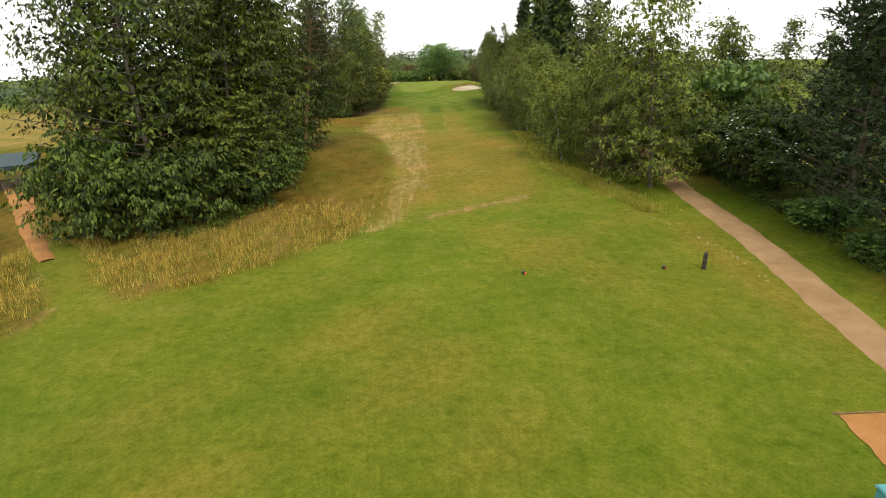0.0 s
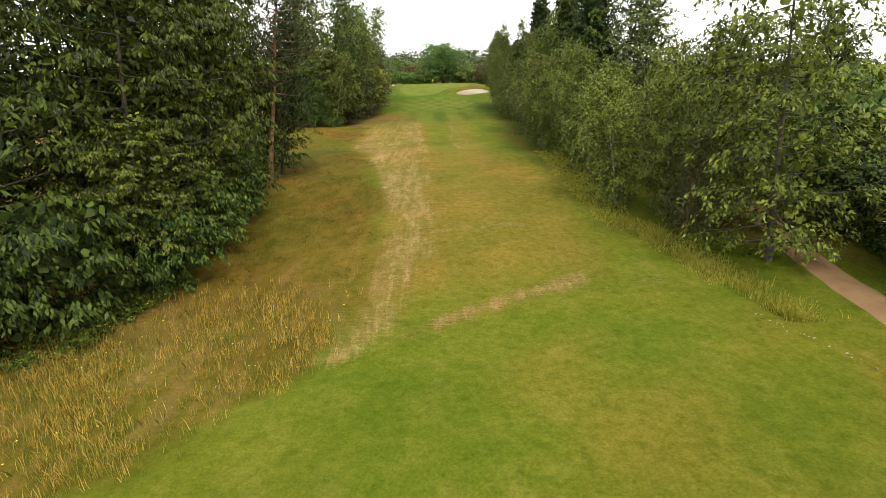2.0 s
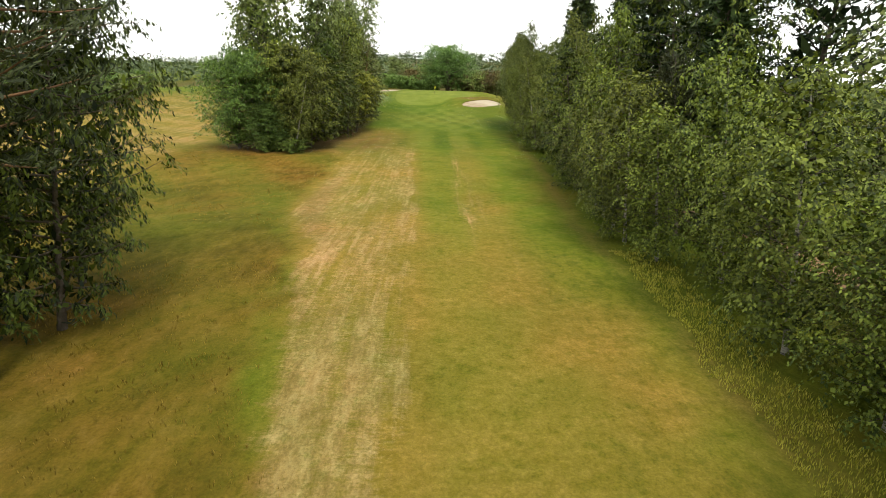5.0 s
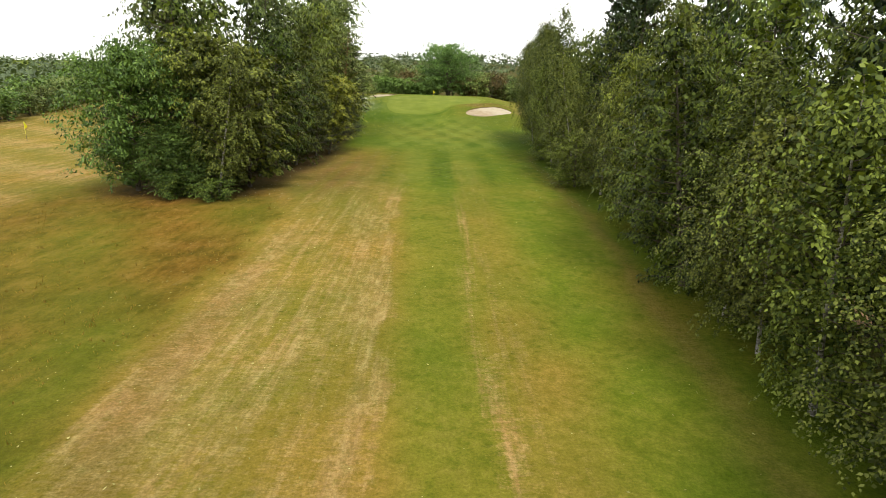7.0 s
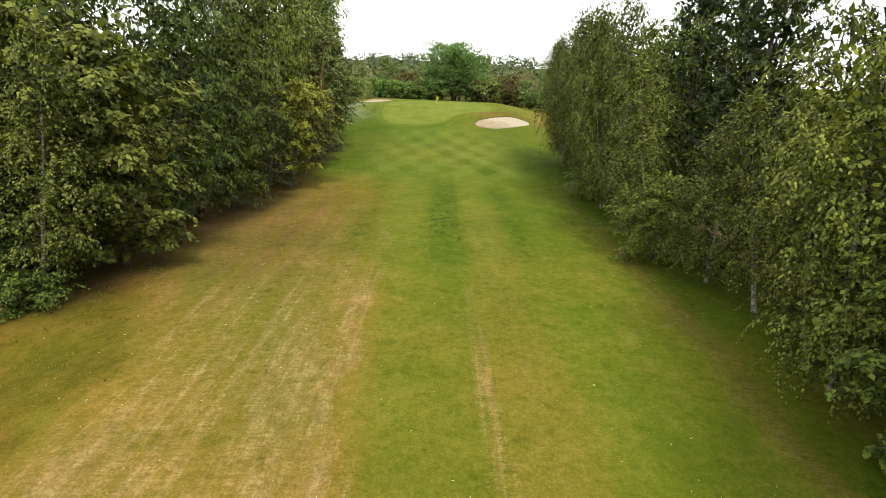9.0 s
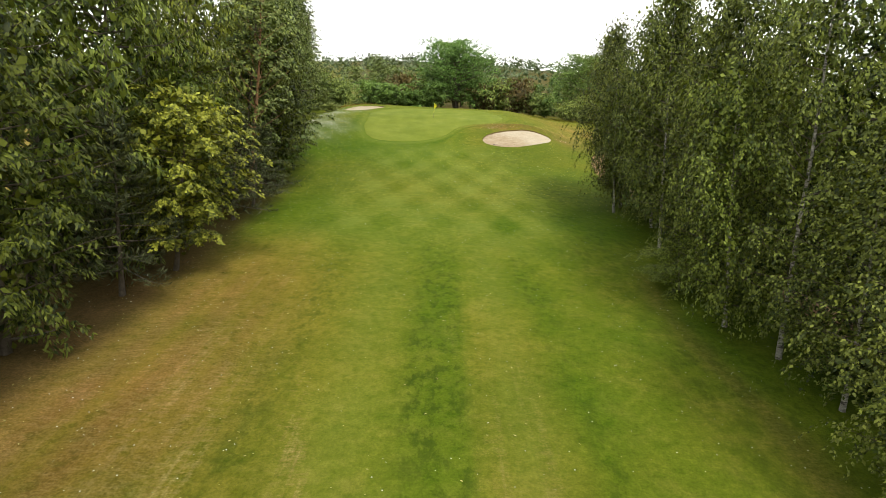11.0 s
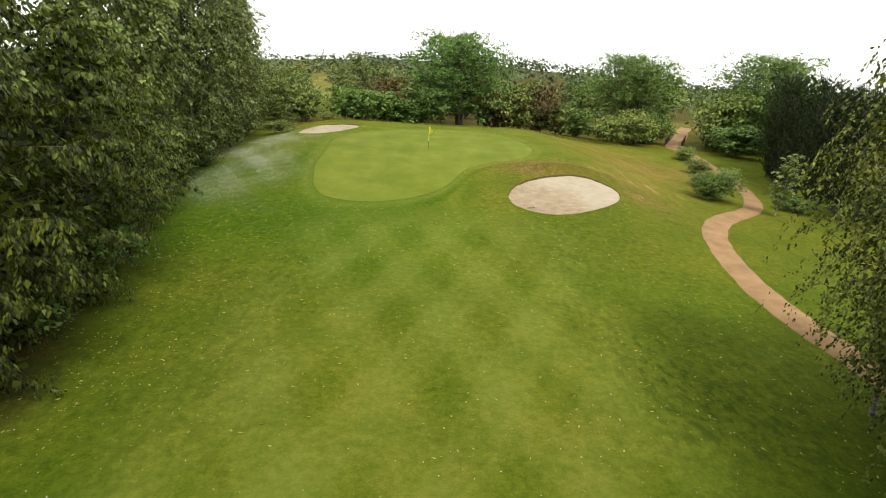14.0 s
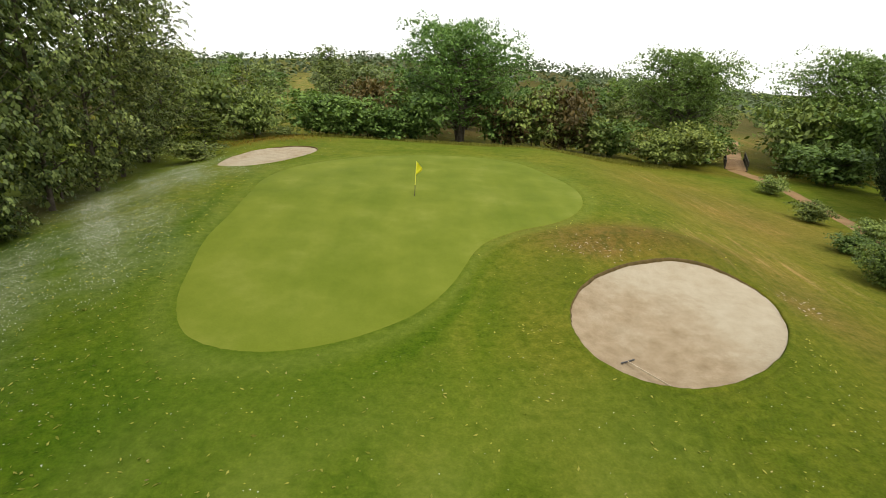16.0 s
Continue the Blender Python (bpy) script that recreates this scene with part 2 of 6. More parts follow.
TURF = ground_material()
PUTTING = green_material()
SAND = sand_material()
GRAVEL = grain_material("path_gravel", (0.172, 0.102, 0.044), (0.220, 0.135, 0.062), (0.264, 0.171, 0.086), 0.7, 30.0)
DIRT = grain_material("orange_dirt", (0.200, 0.088, 0.022), (0.250, 0.116, 0.033), (0.290, 0.146, 0.048), 0.9, 25.0)
LITTER = leaf_material("fallen_leaf", (0.15, 0.14, 0.05), (0.34, 0.31, 0.13), 0.6, 0.2, 0.0)
CHIPS = grain_material("pale_chippings", (0.20, 0.16, 0.10), (0.27, 0.22, 0.14), (0.34, 0.28, 0.19), 4.0, 30.0)
EARTH = grain_material("bunker_lip_earth", (0.045, 0.034, 0.010), (0.075, 0.052, 0.016), (0.110, 0.078, 0.028), 3.0, 30.0)
BARK = grain_material("brown_bark", (0.05, 0.040, 0.028), (0.085, 0.070, 0.050), (0.14, 0.12, 0.09), 4.0, 18.0, 0.9, 0.8, 0.03)
PINE_BARK = grain_material("pine_bark", (0.10, 0.060, 0.035), (0.19, 0.105, 0.050), (0.28, 0.155, 0.075), 3.0, 16.0, 0.9, 0.8, 0.03)
BIRCH_BARK = birch_bark_material()
LEAF_DARK = leaf_material("leaf_dark_green", (0.0075, 0.0150, 0.0018), (0.0760, 0.1060, 0.0120))
LEAF_CHERRY = leaf_material("leaf_wild_cherry", (0.0090, 0.0165, 0.0016), (0.1030, 0.1240, 0.0120), 0.4, 0.16, single=0.52)
LEAF_LAUREL = leaf_material("leaf_clipped_laurel", (0.0180, 0.0380, 0.0060), (0.1150, 0.1750, 0.0330), 0.4, single=0.40)
LEAF_LIME = leaf_material("leaf_lime_green", (0.0190, 0.0320, 0.0036), (0.1600, 0.1900, 0.0250), single=0.52)
LEAF_MID = leaf_material("leaf_mid_green", (0.0150, 0.0270, 0.0030), (0.1320, 0.1640, 0.0190), single=0.52)
LEAF_BIRCH = leaf_material("leaf_birch", (0.0190, 0.0290, 0.0044), (0.1460, 0.1700, 0.0290), single=0.52)
LEAF_YELLOW = leaf_material("leaf_yellow_green", (0.0240, 0.0380, 0.0046), (0.1620, 0.1950, 0.0290), single=0.52)
LEAF_GOLD = leaf_material("leaf_golden_green", (0.0430, 0.0540, 0.0055), (0.2150, 0.2230, 0.0260))
LEAF_POPLAR = leaf_material("leaf_poplar", (0.0330, 0.0540, 0.0110), (0.2100, 0.2550, 0.0720), 0.4, single=0.52)
LEAF_OAK = leaf_material("leaf_oak", (0.0350, 0.0720, 0.0130), (0.1400, 0.2200, 0.0490), single=0.40)
LEAF_RED = leaf_material("leaf_reddish_brown", (0.0360, 0.0330, 0.0090), (0.1500, 0.1110, 0.0360), single=0.40)
NEEDLE = leaf_material("needle_blue_green", (0.0130, 0.0187, 0.0065), (0.0656, 0.0754, 0.0295), 0.5, 0.15)
LEAF_SHRUB = leaf_material("leaf_glossy_shrub", (0.0110, 0.0240, 0.0032), (0.0950, 0.1360, 0.0185), 0.5)
# hill woods: pale bluish green, the haze over the ridge mixed into the leaves
LEAF_HILL_HAZE = leaf_material("leaf_hill_haze", (0.0480, 0.0680, 0.0300), (0.1150, 0.1480, 0.0660), single=0.40)
LEAF_HEDGE = leaf_material("leaf_hedge", (0.0520, 0.0800, 0.0180), (0.2150, 0.2650, 0.0640), single=0.40)
# far tree leaves: lightened green with distance haze put into the colour
LEAF_FAR_HAZE = leaf_material("leaf_far_haze", (0.0640, 0.0900, 0.0270), (0.1900, 0.2350, 0.0720), single=0.40)
NEEDLE_YOUNG = leaf_material("needle_grey_green", (0.0468, 0.0533, 0.0202), (0.1886, 0.1927, 0.0820), 0.5, 0.2)
NEEDLE_DARK = leaf_material("needle_dark_green", (0.0080, 0.0170, 0.0042), (0.0420, 0.0640, 0.0170), 0.5, 0.12)
GRASS_GOLD = leaf_material("dry_grass_blade", (0.28, 0.19, 0.036), (0.62, 0.45, 0.140), 0.6, 0.5, 0.0)
GRASS_DULL = leaf_material("dull_grass_blade", (0.095, 0.066, 0.010), (0.24, 0.165, 0.040), 0.6, 0.5, 0.0)
GRASS_VERGE = leaf_material("verge_grass_blade", (0.22, 0.215, 0.030), (0.46, 0.41, 0.100), 0.6, 0.5, 0.0)
GRASS_GREEN = leaf_material("green_grass_blade", (0.14, 0.16, 0.022), (0.31, 0.31, 0.070), 0.6, 0.5, 0.0)
PETAL = plain("white_petal", (0.46, 0.48, 0.40), 0.8)


# ---------------------------------------------------------------- land
KNOTS = [(-300, -1.4), (15, -1.05), (30, -1.0), (34, -0.95), (40, -0.6), (55, -0.45), (64, -0.7), (72, -1.5), (80, -1.75),
         (92, -1.8), (120, -2.9), (150, -2.9), (160, -2.55), (205, -2.3), (230, -3.0), (300, -3.5), (420, -2.5), (520, -0.5),
         (650, 5.0), (800, 8.0), (1600, 8.0)]
MOUND = [(0, 0), (152, 0), (160, 0.25), (165, 0.65), (171, 1.35), (178.7, 2.0), (190, 2.15), (200, 1.75), (206, 1.25), (214, 0.35), (220, 0), (2000, 0)]
TY = np.arange(-300, 1600, 0.5)


def smoothed(knots, width):
    v = np.interp(TY, [k[0] for k in knots], [k[1] for k in knots])
    n = int(width * 2) | 1
    return np.convolve(np.pad(v, n // 2, mode="edge"), np.ones(n) / n, "valid")


BASE_T, MOUND_T = smoothed(KNOTS, 7), smoothed(MOUND, 4)


def sstep(a, b, v):
    t = np.clip((v - a) / (b - a), 0, 1)
    return t * t * (3 - 2 * t)


def wobble(x, y, s, seed=0.0):
    """A smooth uneven value about -1 to 1."""
    return (np.sin(x * s + seed) * np.cos(y * s * 0.83 + seed * 1.7) + 0.6 * np.sin(x * s * 2.1 + y * s * 1.3 + seed * 2.3)
            + 0.35 * np.sin(-x * s * 3.7 + y * s * 4.3 + seed * 0.7)) / 1.6


BUNKERS = {"greenside": (11.05, 166.5, 5.35, 3.75, 0.69), "far": (-11.9, 189.9, 2.5, 5.5, -0.33)}


def bunker_radius(key, x, y):
    """The distance from the bunker's centre in units of its own outline."""
    cx, cy, rx, ry, turn = BUNKERS[key]
    dx, dy = x - cx, y - cy
    u, v = dx * np.cos(turn) + dy * np.sin(turn), -dx * np.sin(turn) + dy * np.cos(turn)
    a = np.arctan2(v / ry, u / rx)
    k = 1 + 0.02 * np.sin(2 * a + 0.6) + 0.02 * np.sin(3 * a + 2.0)
    return np.hypot(u / rx, v / ry) / k


def land(x, y, sunk=True):
    x, y = np.asarray(x, float), np.asarray(y, float)
    z = np.interp(y, TY, BASE_T)
    side = np.where(x > 0, 1 - sstep(11, 27, x), 1 - 0.75 * sstep(13, 22, -x))
    z = z + np.interp(y, TY, MOUND_T) * side
    z = z - 0.05 * np.clip(x - 14, 0, 26) * sstep(138, 160, y) * (1 - sstep(215, 260, y))
    z = z - np.clip(0.055 * np.clip(np.abs(x) - 62, 0, None), 0, 26) * sstep(60, 160, y)
    z = z + 0.012 * np.clip(-x - 22, 0, 120) * sstep(40, 70, y) * (1 - sstep(200, 300, y))
    z = z + 0.05 * wobble(x, y, 0.35) + 0.10 * wobble(x, y, 0.11, 3.0)
    # the bank behind the greenside bunker
    z = z + 0.55 * np.exp(-(((x - 12.5) / 4.5) ** 2 + ((y - 173.2) / 2.2) ** 2))
    z = z + 0.33 * np.exp(-(((x - 12.0) / 7.0) ** 2 + ((y - 166.0) / 6.0) ** 2))
    if sunk:
        for key, deep in (("greenside", 0.75), ("far", 0.5)):
            r = bunker_radius(key, x, y)
            z = z - deep * (1 - sstep(0.93, 1.01, r))
    return z


def sheet(name, xs, ys, material, fields=None, lift=0.0):
    """A sheet of land over a grid of x and y."""
    gx, gy = np.meshgrid(xs, ys)
    gz = land(gx, gy) + lift
    nx, ny = len(xs), len(ys)
    idx = np.arange(nx * ny).reshape(ny, nx)
    quads = np.stack([idx[:-1, :-1], idx[:-1, 1:], idx[1:, 1:], idx[1:, :-1]], -1).reshape(-1, 4)
    me = bpy.data.meshes.new(name)
    mesh_arrays(me, np.stack([gx, gy, gz], -1).reshape(-1, 3), quads)
    for key, fn in (fields or {}).items():
        a = me.attributes.new(key, "FLOAT", "POINT")
        a.data.foreach_set("value", fn(gx, gy).ravel().astype(np.float32))
    me.materials.append(material)
    me.polygons.foreach_set("use_smooth", np.ones(len(me.polygons), bool))
    return new(name, me)


def mesh_arrays(me, verts, faces):
    """Fill a mesh from arrays of vertices and of faces with one number of corners."""
    n = faces.shape[1]
    me.vertices.add(len(verts))
    me.vertices.foreach_set("co", verts.astype(np.float32).ravel())
    me.loops.add(len(faces) * n)
    me.loops.foreach_set("vertex_index", faces.astype(np.int32).ravel())
    me.polygons.add(len(faces))
    me.polygons.foreach_set("loop_start", np.arange(0, len(faces) * n, n, dtype=np.int32))
    me.polygons.foreach_set("loop_total", np.full(len(faces), n, np.int32))
    me.update(calc_edges=True)
    me.validate()


def line(knots, y):
    return np.interp(y, [k[0] for k in knots], [k[1] for k in knots])


LONG_EDGE = [(0, -16), (15, -15), (17.5, -14), (20, -12.2), (21.5, -10), (22.6, -8.3), (24, -6.7), (26, -5.5), (28, -3.9), (29.5, -3.0), (34, -2.6), (44, -3.0), (52, -4.4), (57, -5.4), (62, -6.0), (64.5, -6.8), (67, -7.6),
             (69.6, -8.3), (73.4, -8.9), (82, -9.1), (92, -9.1), (100, -12.0), (110, -13.5), (300, -14)]
RIGHT_EDGE = [(0, 22), (22, 14), (30, 11.0), (36, 9.6), (42, 7.9), (52, 8.4), (70, 9.2), (85, 9.8), (100, 11.6), (120, 12.4), (137, 14), (141, 17), (146, 30), (400, 60)]


def f_rough(x, y):
    e = line(LONG_EDGE, y) + 0.6 * wobble(x, y, 0.7, 1.0) + 0.35 * wobble(x, y, 2.1, 3.0)
    left = sstep(-0.5, 1.3, e - x) * (1 - sstep(97, 104, y)) * (1 - 0.85 * sstep(-24, -29, x) * sstep(52, 62, y))
    lane = np.abs((x + 13.0) * 0.778 + (y - 20.0) * 0.628)
    left = left * sstep(16.4, 18.0, y - 0.1 * (x + 14)) * (1 - (1 - sstep(0.7, 1.3, lane)) * (1 - sstep(27, 30, y)))
    right = 0.12 * sstep(-0.6, 0.6, x - line(RIGHT_EDGE, y) - 0.3 * wobble(x, y, 0.9)) * (1 - sstep(137, 142, y))
    bank = 0.62 * np.exp(-(((x - 12) / 5.5) ** 2 + ((y - 173) / 2.4) ** 2)) + 0.95 * np.exp(-(((x + 16) / 5.0) ** 2 + ((y - 202) / 5.0) ** 2))
    brown = 0.40 * np.exp(-((x + 7.6) / 3.0) ** 2) * sstep(96, 106, y) * (1 - sstep(118, 129, y))
    past = 0.5 * sstep(206, 211, y) * (1 - sstep(235, 260, y))
    patch = 0.75 + 0.25 * wobble(x, y, 0.33, 5.0)
    return np.clip((left + right + bank + past + brown) * patch, 0, 1)


TAN_LEFT = [(27, -4.6), (29.8, -3.5), (35.5, -2.8), (40, -2.8), (42.8, -3.0), (47.5, -3.6), (51.8, -4.3), (56, -5.2), (61, -5.6), (63.2, -6.0), (64.5, -6.6), (67, -7.4), (69.6, -8.1), (73.4, -8.6), (80, -8.8), (88, -8.4), (94, -8.8), (104, -9.6), (118, -10.4), (130, -8.0), (400, -8.0)]
TAN_RIGHT = [(27, -3.4), (31.6, -1.5), (37.4, -0.6), (44.8, -0.4), (50, -0.6), (58.8, -0.9), (74, -1.0), (82, -1.4), (94.6, -2.0), (107, -1.8), (111, -2.9), (116, -3.9), (124, -4.4), (400, -4.4)]


def f_tan(x, y):
    """Where the turf is scorched to straw."""
    a, b = line(TAN_LEFT, y) + 0.55 * wobble(x, y, 0.9, 6.0), line(TAN_RIGHT, y) + 0.4 * wobble(x, y, 1.1)
    soft = 1 + 2.5 * sstep(96, 108, y)
    inside = sstep(-0.5, 0.9, (x - a) / soft) * sstep(-0.4, 0.8, (b - 0.6 * (soft - 1) - x) / soft)
    power = line([(27.6, 0), (28.6, 0.6), (30, 0.84), (36, 0.90), (50, 0.90), (56, 0.66), (64, 0.46), (70, 0.54), (92, 0.50), (100, 0.40), (118, 0.28), (130, 0.0), (400, 0)], y)
    strip = inside * power * (1 + 0.24 * wobble(x, y, 0.55, 7.0))
    brink = 0.42 * np.exp(-((b - 0.55 - x) / 0.38) ** 2) * sstep(60, 70, y) * (1 - sstep(104, 120, y))
    loop = 0.5 * np.exp(-((x - a - 0.35) / 0.4) ** 2) * sstep(46, 50, y) * (1 - sstep(64, 68, y))
    light = 0.27 * np.exp(-((x - 2.15) / 0.6) ** 2) * sstep(60, 70, y) * (1 - 0.7 * sstep(94, 104, y)) * (1 - sstep(112, 124, y)) + 0.13 * sstep(2.2, 3.0, x) * (1 - sstep(3.8, 5.0, x)) * sstep(56, 66, y) * (1 - sstep(110, 126, y))
    meadow = 0.62 * sstep(0.2, 1.4, line(LONG_EDGE, y) - x) * sstep(17, 19, y) * (1 - sstep(32, 42, y)) * (0.8 + 0.5 * wobble(x, y, 0.5, 2.0)) * np.clip(2 * f_rough(x, y), 0, 1)
    tee_line = 0.78 * np.exp(-((y - (32.0 + 0.60 * (x - 1.7) - 0.02 * (x - 1.7) ** 2) - 0.12 * wobble(x, y, 1.5)) / 0.46) ** 2) * sstep(-1.0, 0.2, x) * (1 - sstep(5.2, 6.3, x))
    cross = 0.7 * np.exp(-((y - 39.8 - 0.14 * x - 0.1 * wobble(x, y, 0.9)) / 0.22) ** 2) * sstep(-1, 0, x) * (1 - sstep(4.0, 5.5, x))
    patch = 0.55 * np.exp(-(((x + 3.4) / 1.0) ** 2 + ((y - 28.8 - 0.5 * (x + 3.4)) / 0.42) ** 2)) + 0.5 * np.exp(-(((x - 8.0) / 0.5) ** 2 + ((y - 33.6) / 0.7) ** 2)) + 0.3 * np.exp(-(((x - 6.0) / 1.6) ** 2 + ((y - 37.0) / 1.2) ** 2))
    bank = 0.5 * np.exp(-(((x - 9.5) / 2.2) ** 2 + ((y - 173.0) / 1.6) ** 2)) + 0.36 * np.exp(-(((x - 19) / 5.0) ** 2 + ((y - 174) / 6.0) ** 2))
    field = sstep(-24, -29, x) * sstep(52, 64, y) * (1 - sstep(160, 185, y)) * (0.50 + 0.22 * np.sin(0.75 * (x * 0.55 + y)))
    hill = 0.6 * np.exp(-((x + 2.56 + 0.2235 * (y - 147.7)) / (3 + 0.02 * (y - 147.7))) ** 2) * sstep(240, 290, y) + 0.75 * np.exp(-(((x - 54) / 8.0) ** 2 + ((y - 250) / 18.0) ** 2)) + 0.28 * np.exp(-(((x - 24) / 8.0) ** 2 + ((y - 194) / 14.0) ** 2))
    margin = 0.30 * np.exp(-((x - line(LONG_EDGE, y) - 0.3) / 0.9) ** 2) * sstep(60, 66, y) * (1 - sstep(94, 102, y))
    return np.clip(meadow + margin + strip + brink + loop + light + tee_line + cross + patch + bank + field + hill, 0, 1)


def f_bare(x, y):
    """Where the turf is thin and the reddish earth shows."""
    seam = line([(36, 8.6), (45, 8.6), (60, 8.4), (68.4, 8.5), (71.4, 9.1), (74.2, 9.3), (77.7, 9.6), (81, 9.9), (90, 10.6), (109, 11.3), (116, 11.2), (130, 12.4)], y) + 0.22 * wobble(x, y, 0.8)
    edge = np.exp(-((x - seam) / 0.55) ** 2) * (0.30 * sstep(36, 42, y) + 0.15 * sstep(60, 70, y)) * (1 - sstep(116, 130, y)) * (0.8 + 0.3 * wobble(x, y, 0.6, 3.0))
    tee_line = 0.35 * np.exp(-((y - (32.0 + 0.60 * (x - 1.7) - 0.02 * (x - 1.7) ** 2) - 0.12 * wobble(x, y, 1.5)) / 0.46) ** 2) * sstep(-3.2, 0.2, x) * (1 - sstep(5.2, 6.3, x))
    west = 0.92 * sstep(-3.2, 3.2, -6.2 - x + 1.3 * wobble(x, y, 0.35, 2.0)) * sstep(92, 104, y) * (1 - sstep(108, 130, y + 0.5 * (x + 8) + 1.5 * wobble(x, y, 0.3, 6.0))) * sstep(-16, -13, x) * (0.66 + 0.42 * np.sin(2 * np.pi * (x + 0.3 * wobble(x, y, 0.3, 4.0)) / 1.7) * sstep(-11, -9, x))
    hay = 0.55 * sstep(-0.3, 0.3, x - line(TAN_LEFT, y)) * (1 - sstep(0.9, 2.2, x - line(TAN_LEFT, y))) * sstep(62, 67, y) * (1 - sstep(76, 86, y))
    bank = 0.55 * np.exp(-(((x - 11.0) / 5.0) ** 2 + ((y - 173.4) / 1.7) ** 2)) + 0.4 * np.exp(-(((x - 18.5) / 1.6) ** 2 + ((y - 168) / 4.0) ** 2)) + 0.35 * np.exp(-(((x - 26) / 6.0) ** 2 + ((y - 186) / 8.0) ** 2))
    chipped = 0.8 * np.exp(-(((x - 9.0) / 1.5) ** 2 + ((y - 171.8) / 0.9) ** 2)) + 0.6 * np.exp(-(((x - 17.2) / 0.8) ** 2 + ((y - 168.6) / 1.4) ** 2))
    return np.clip(tee_line + edge + west + hay + bank + chipped * (0.8 + 0.5 * wobble(x, y, 2.2, 3.0)), 0, 1)


def f_bloom(x, y):
    """How thick the clover flowers stand."""
    ridge = -15.5 - 0.10 * (y - 172) + 1.2 * np.sin(y * 0.45)
    thick = np.exp(-((x - ridge) / 3.3) ** 2) * sstep(158, 168, y) * (1 - sstep(183, 192, y)) * (0.6 + 0.5 * wobble(x, y, 0.9, 2.0))
    return np.clip(thick, 0, 1)


def f_warm(x, y):
    """How far the long rough has turned from olive to orange-brown."""
    v = 0.5 + 0.45 * wobble(x, y, 0.28, 4.0) + 0.45 * sstep(76, 86, y) * (1 - sstep(98, 104, y)) - 0.45 * sstep(60, 66, y) * (1 - sstep(76, 84, y)) * sstep(-16, -8, -np.abs(x + 12))
    v = v + 0.5 * sstep(190, 196, y)
    return np.clip(v + 0.32 * sstep(22, 34, y) * (1 - sstep(54, 62, y)), 0, 1)


def f_dry(x, y):
    """Where the green has faded to olive."""
    a, b = line(TAN_LEFT, y), line(TAN_RIGHT, y)
    soft = 1 + 2.5 * sstep(96, 108, y)
    halo = 0.75 * sstep(-1.0, 0.6, (x - a) / soft) * sstep(-1.2, 0.8, (b - 1.0 * (soft - 1) - x) / soft) * sstep(28, 33, y) * (1 - 0.5 * sstep(98, 112, y)) * (1 - sstep(124, 136, y))
    wide = 0.82 * sstep(-1.5, -0.3, x) * (1 - sstep(5.6, 8.8, x + 0.6 * wobble(x, y, 0.4, 3.0))) * sstep(30, 37, y) * (1 - sstep(48, 72, y))
    light = 0.28 * sstep(1.8, 2.6, x) * (1 - sstep(3.6, 6.0, x)) * sstep(48, 66, y) * (1 - sstep(112, 124, y))
    faint = 0.34 * sstep(0.0, 0.9, wobble(x, y, 0.30, 9.0)) * (1 - sstep(85, 120, y))
    slope = 0.30 * sstep(-9.5, -4.0, -np.abs(x + 8.0)) * sstep(96, 108, y) * (1 - sstep(118, 130, y))
    bank = 0.55 * np.exp(-(((x - 10.5) / 4.0) ** 2 + ((y - 173.0) / 2.4) ** 2)) + 0.3 * np.exp(-(((x - 19) / 5.0) ** 2 + ((y - 172) / 5.0) ** 2))
    lane = 0.26 * (1 - sstep(2.5, 5.5, np.abs(x - 1))) * sstep(50, 62, y) * (1 - sstep(90, 106, y))
    fringe = 0.6 * np.exp(-(((x - 23) / 10.0) ** 2 + ((y - 192) / 16.0) ** 2))
    approach = 0.16 * sstep(132, 140, y) * (1 - sstep(148, 156, y)) + 0.26 * sstep(2, 6, x) * sstep(150, 156, y) * (1 - sstep(168, 176, y))
    tee_side = 0.5 * np.exp(-(((x - 12.2) / 0.9) ** 2)) * sstep(14, 18, y) * (1 - sstep(25, 29, y))
    field = 0.8 * sstep(-24, -29, x) * sstep(52, 64, y) * (1 - sstep(160, 185, y))
    margin = 0.95 * np.exp(-((x - line(LONG_EDGE, y) - 0.2) / 1.1) ** 2) * sstep(58, 64, y) * (1 - sstep(96, 104, y))
    tee = 0.16 * (1 - sstep(24, 31, y)) * (0.7 + 0.5 * wobble(x, y, 0.2, 5.0))
    return np.clip(tee + approach + margin + lane + fringe + halo + wide + light + faint + slope + bank + tee_side + field, 0, 1)


def mown_cross(x, y):
    """Two sets of slanting mown bands that cross on the approach: 1 where dark meets dark, 0 where light meets light."""
    fade = sstep(122, 131, y) * (1 - sstep(156, 163, y)) * (1 - sstep(6.0, 10.0, np.abs(x - 1.0 + 0.6 * wobble(x, y, 0.3, 1.0))))
    p, q = (x - 3.5) / 4.1 + (y - 136.3) / 10.4, (x - 3.5) / 4.1 - (y - 136.3) / 10.4
    bands = sstep(-0.55, 0.55, np.cos(2 * np.pi * p + 0.3 * wobble(x, y, 0.3, 2.0))) + sstep(-0.55, 0.55, np.cos(2 * np.pi * q + 0.3 * wobble(x, y, 0.3, 5.0)))
    return 0.5 * bands * fade * (0.85 + 0.25 * wobble(x, y, 0.25, 8.0))


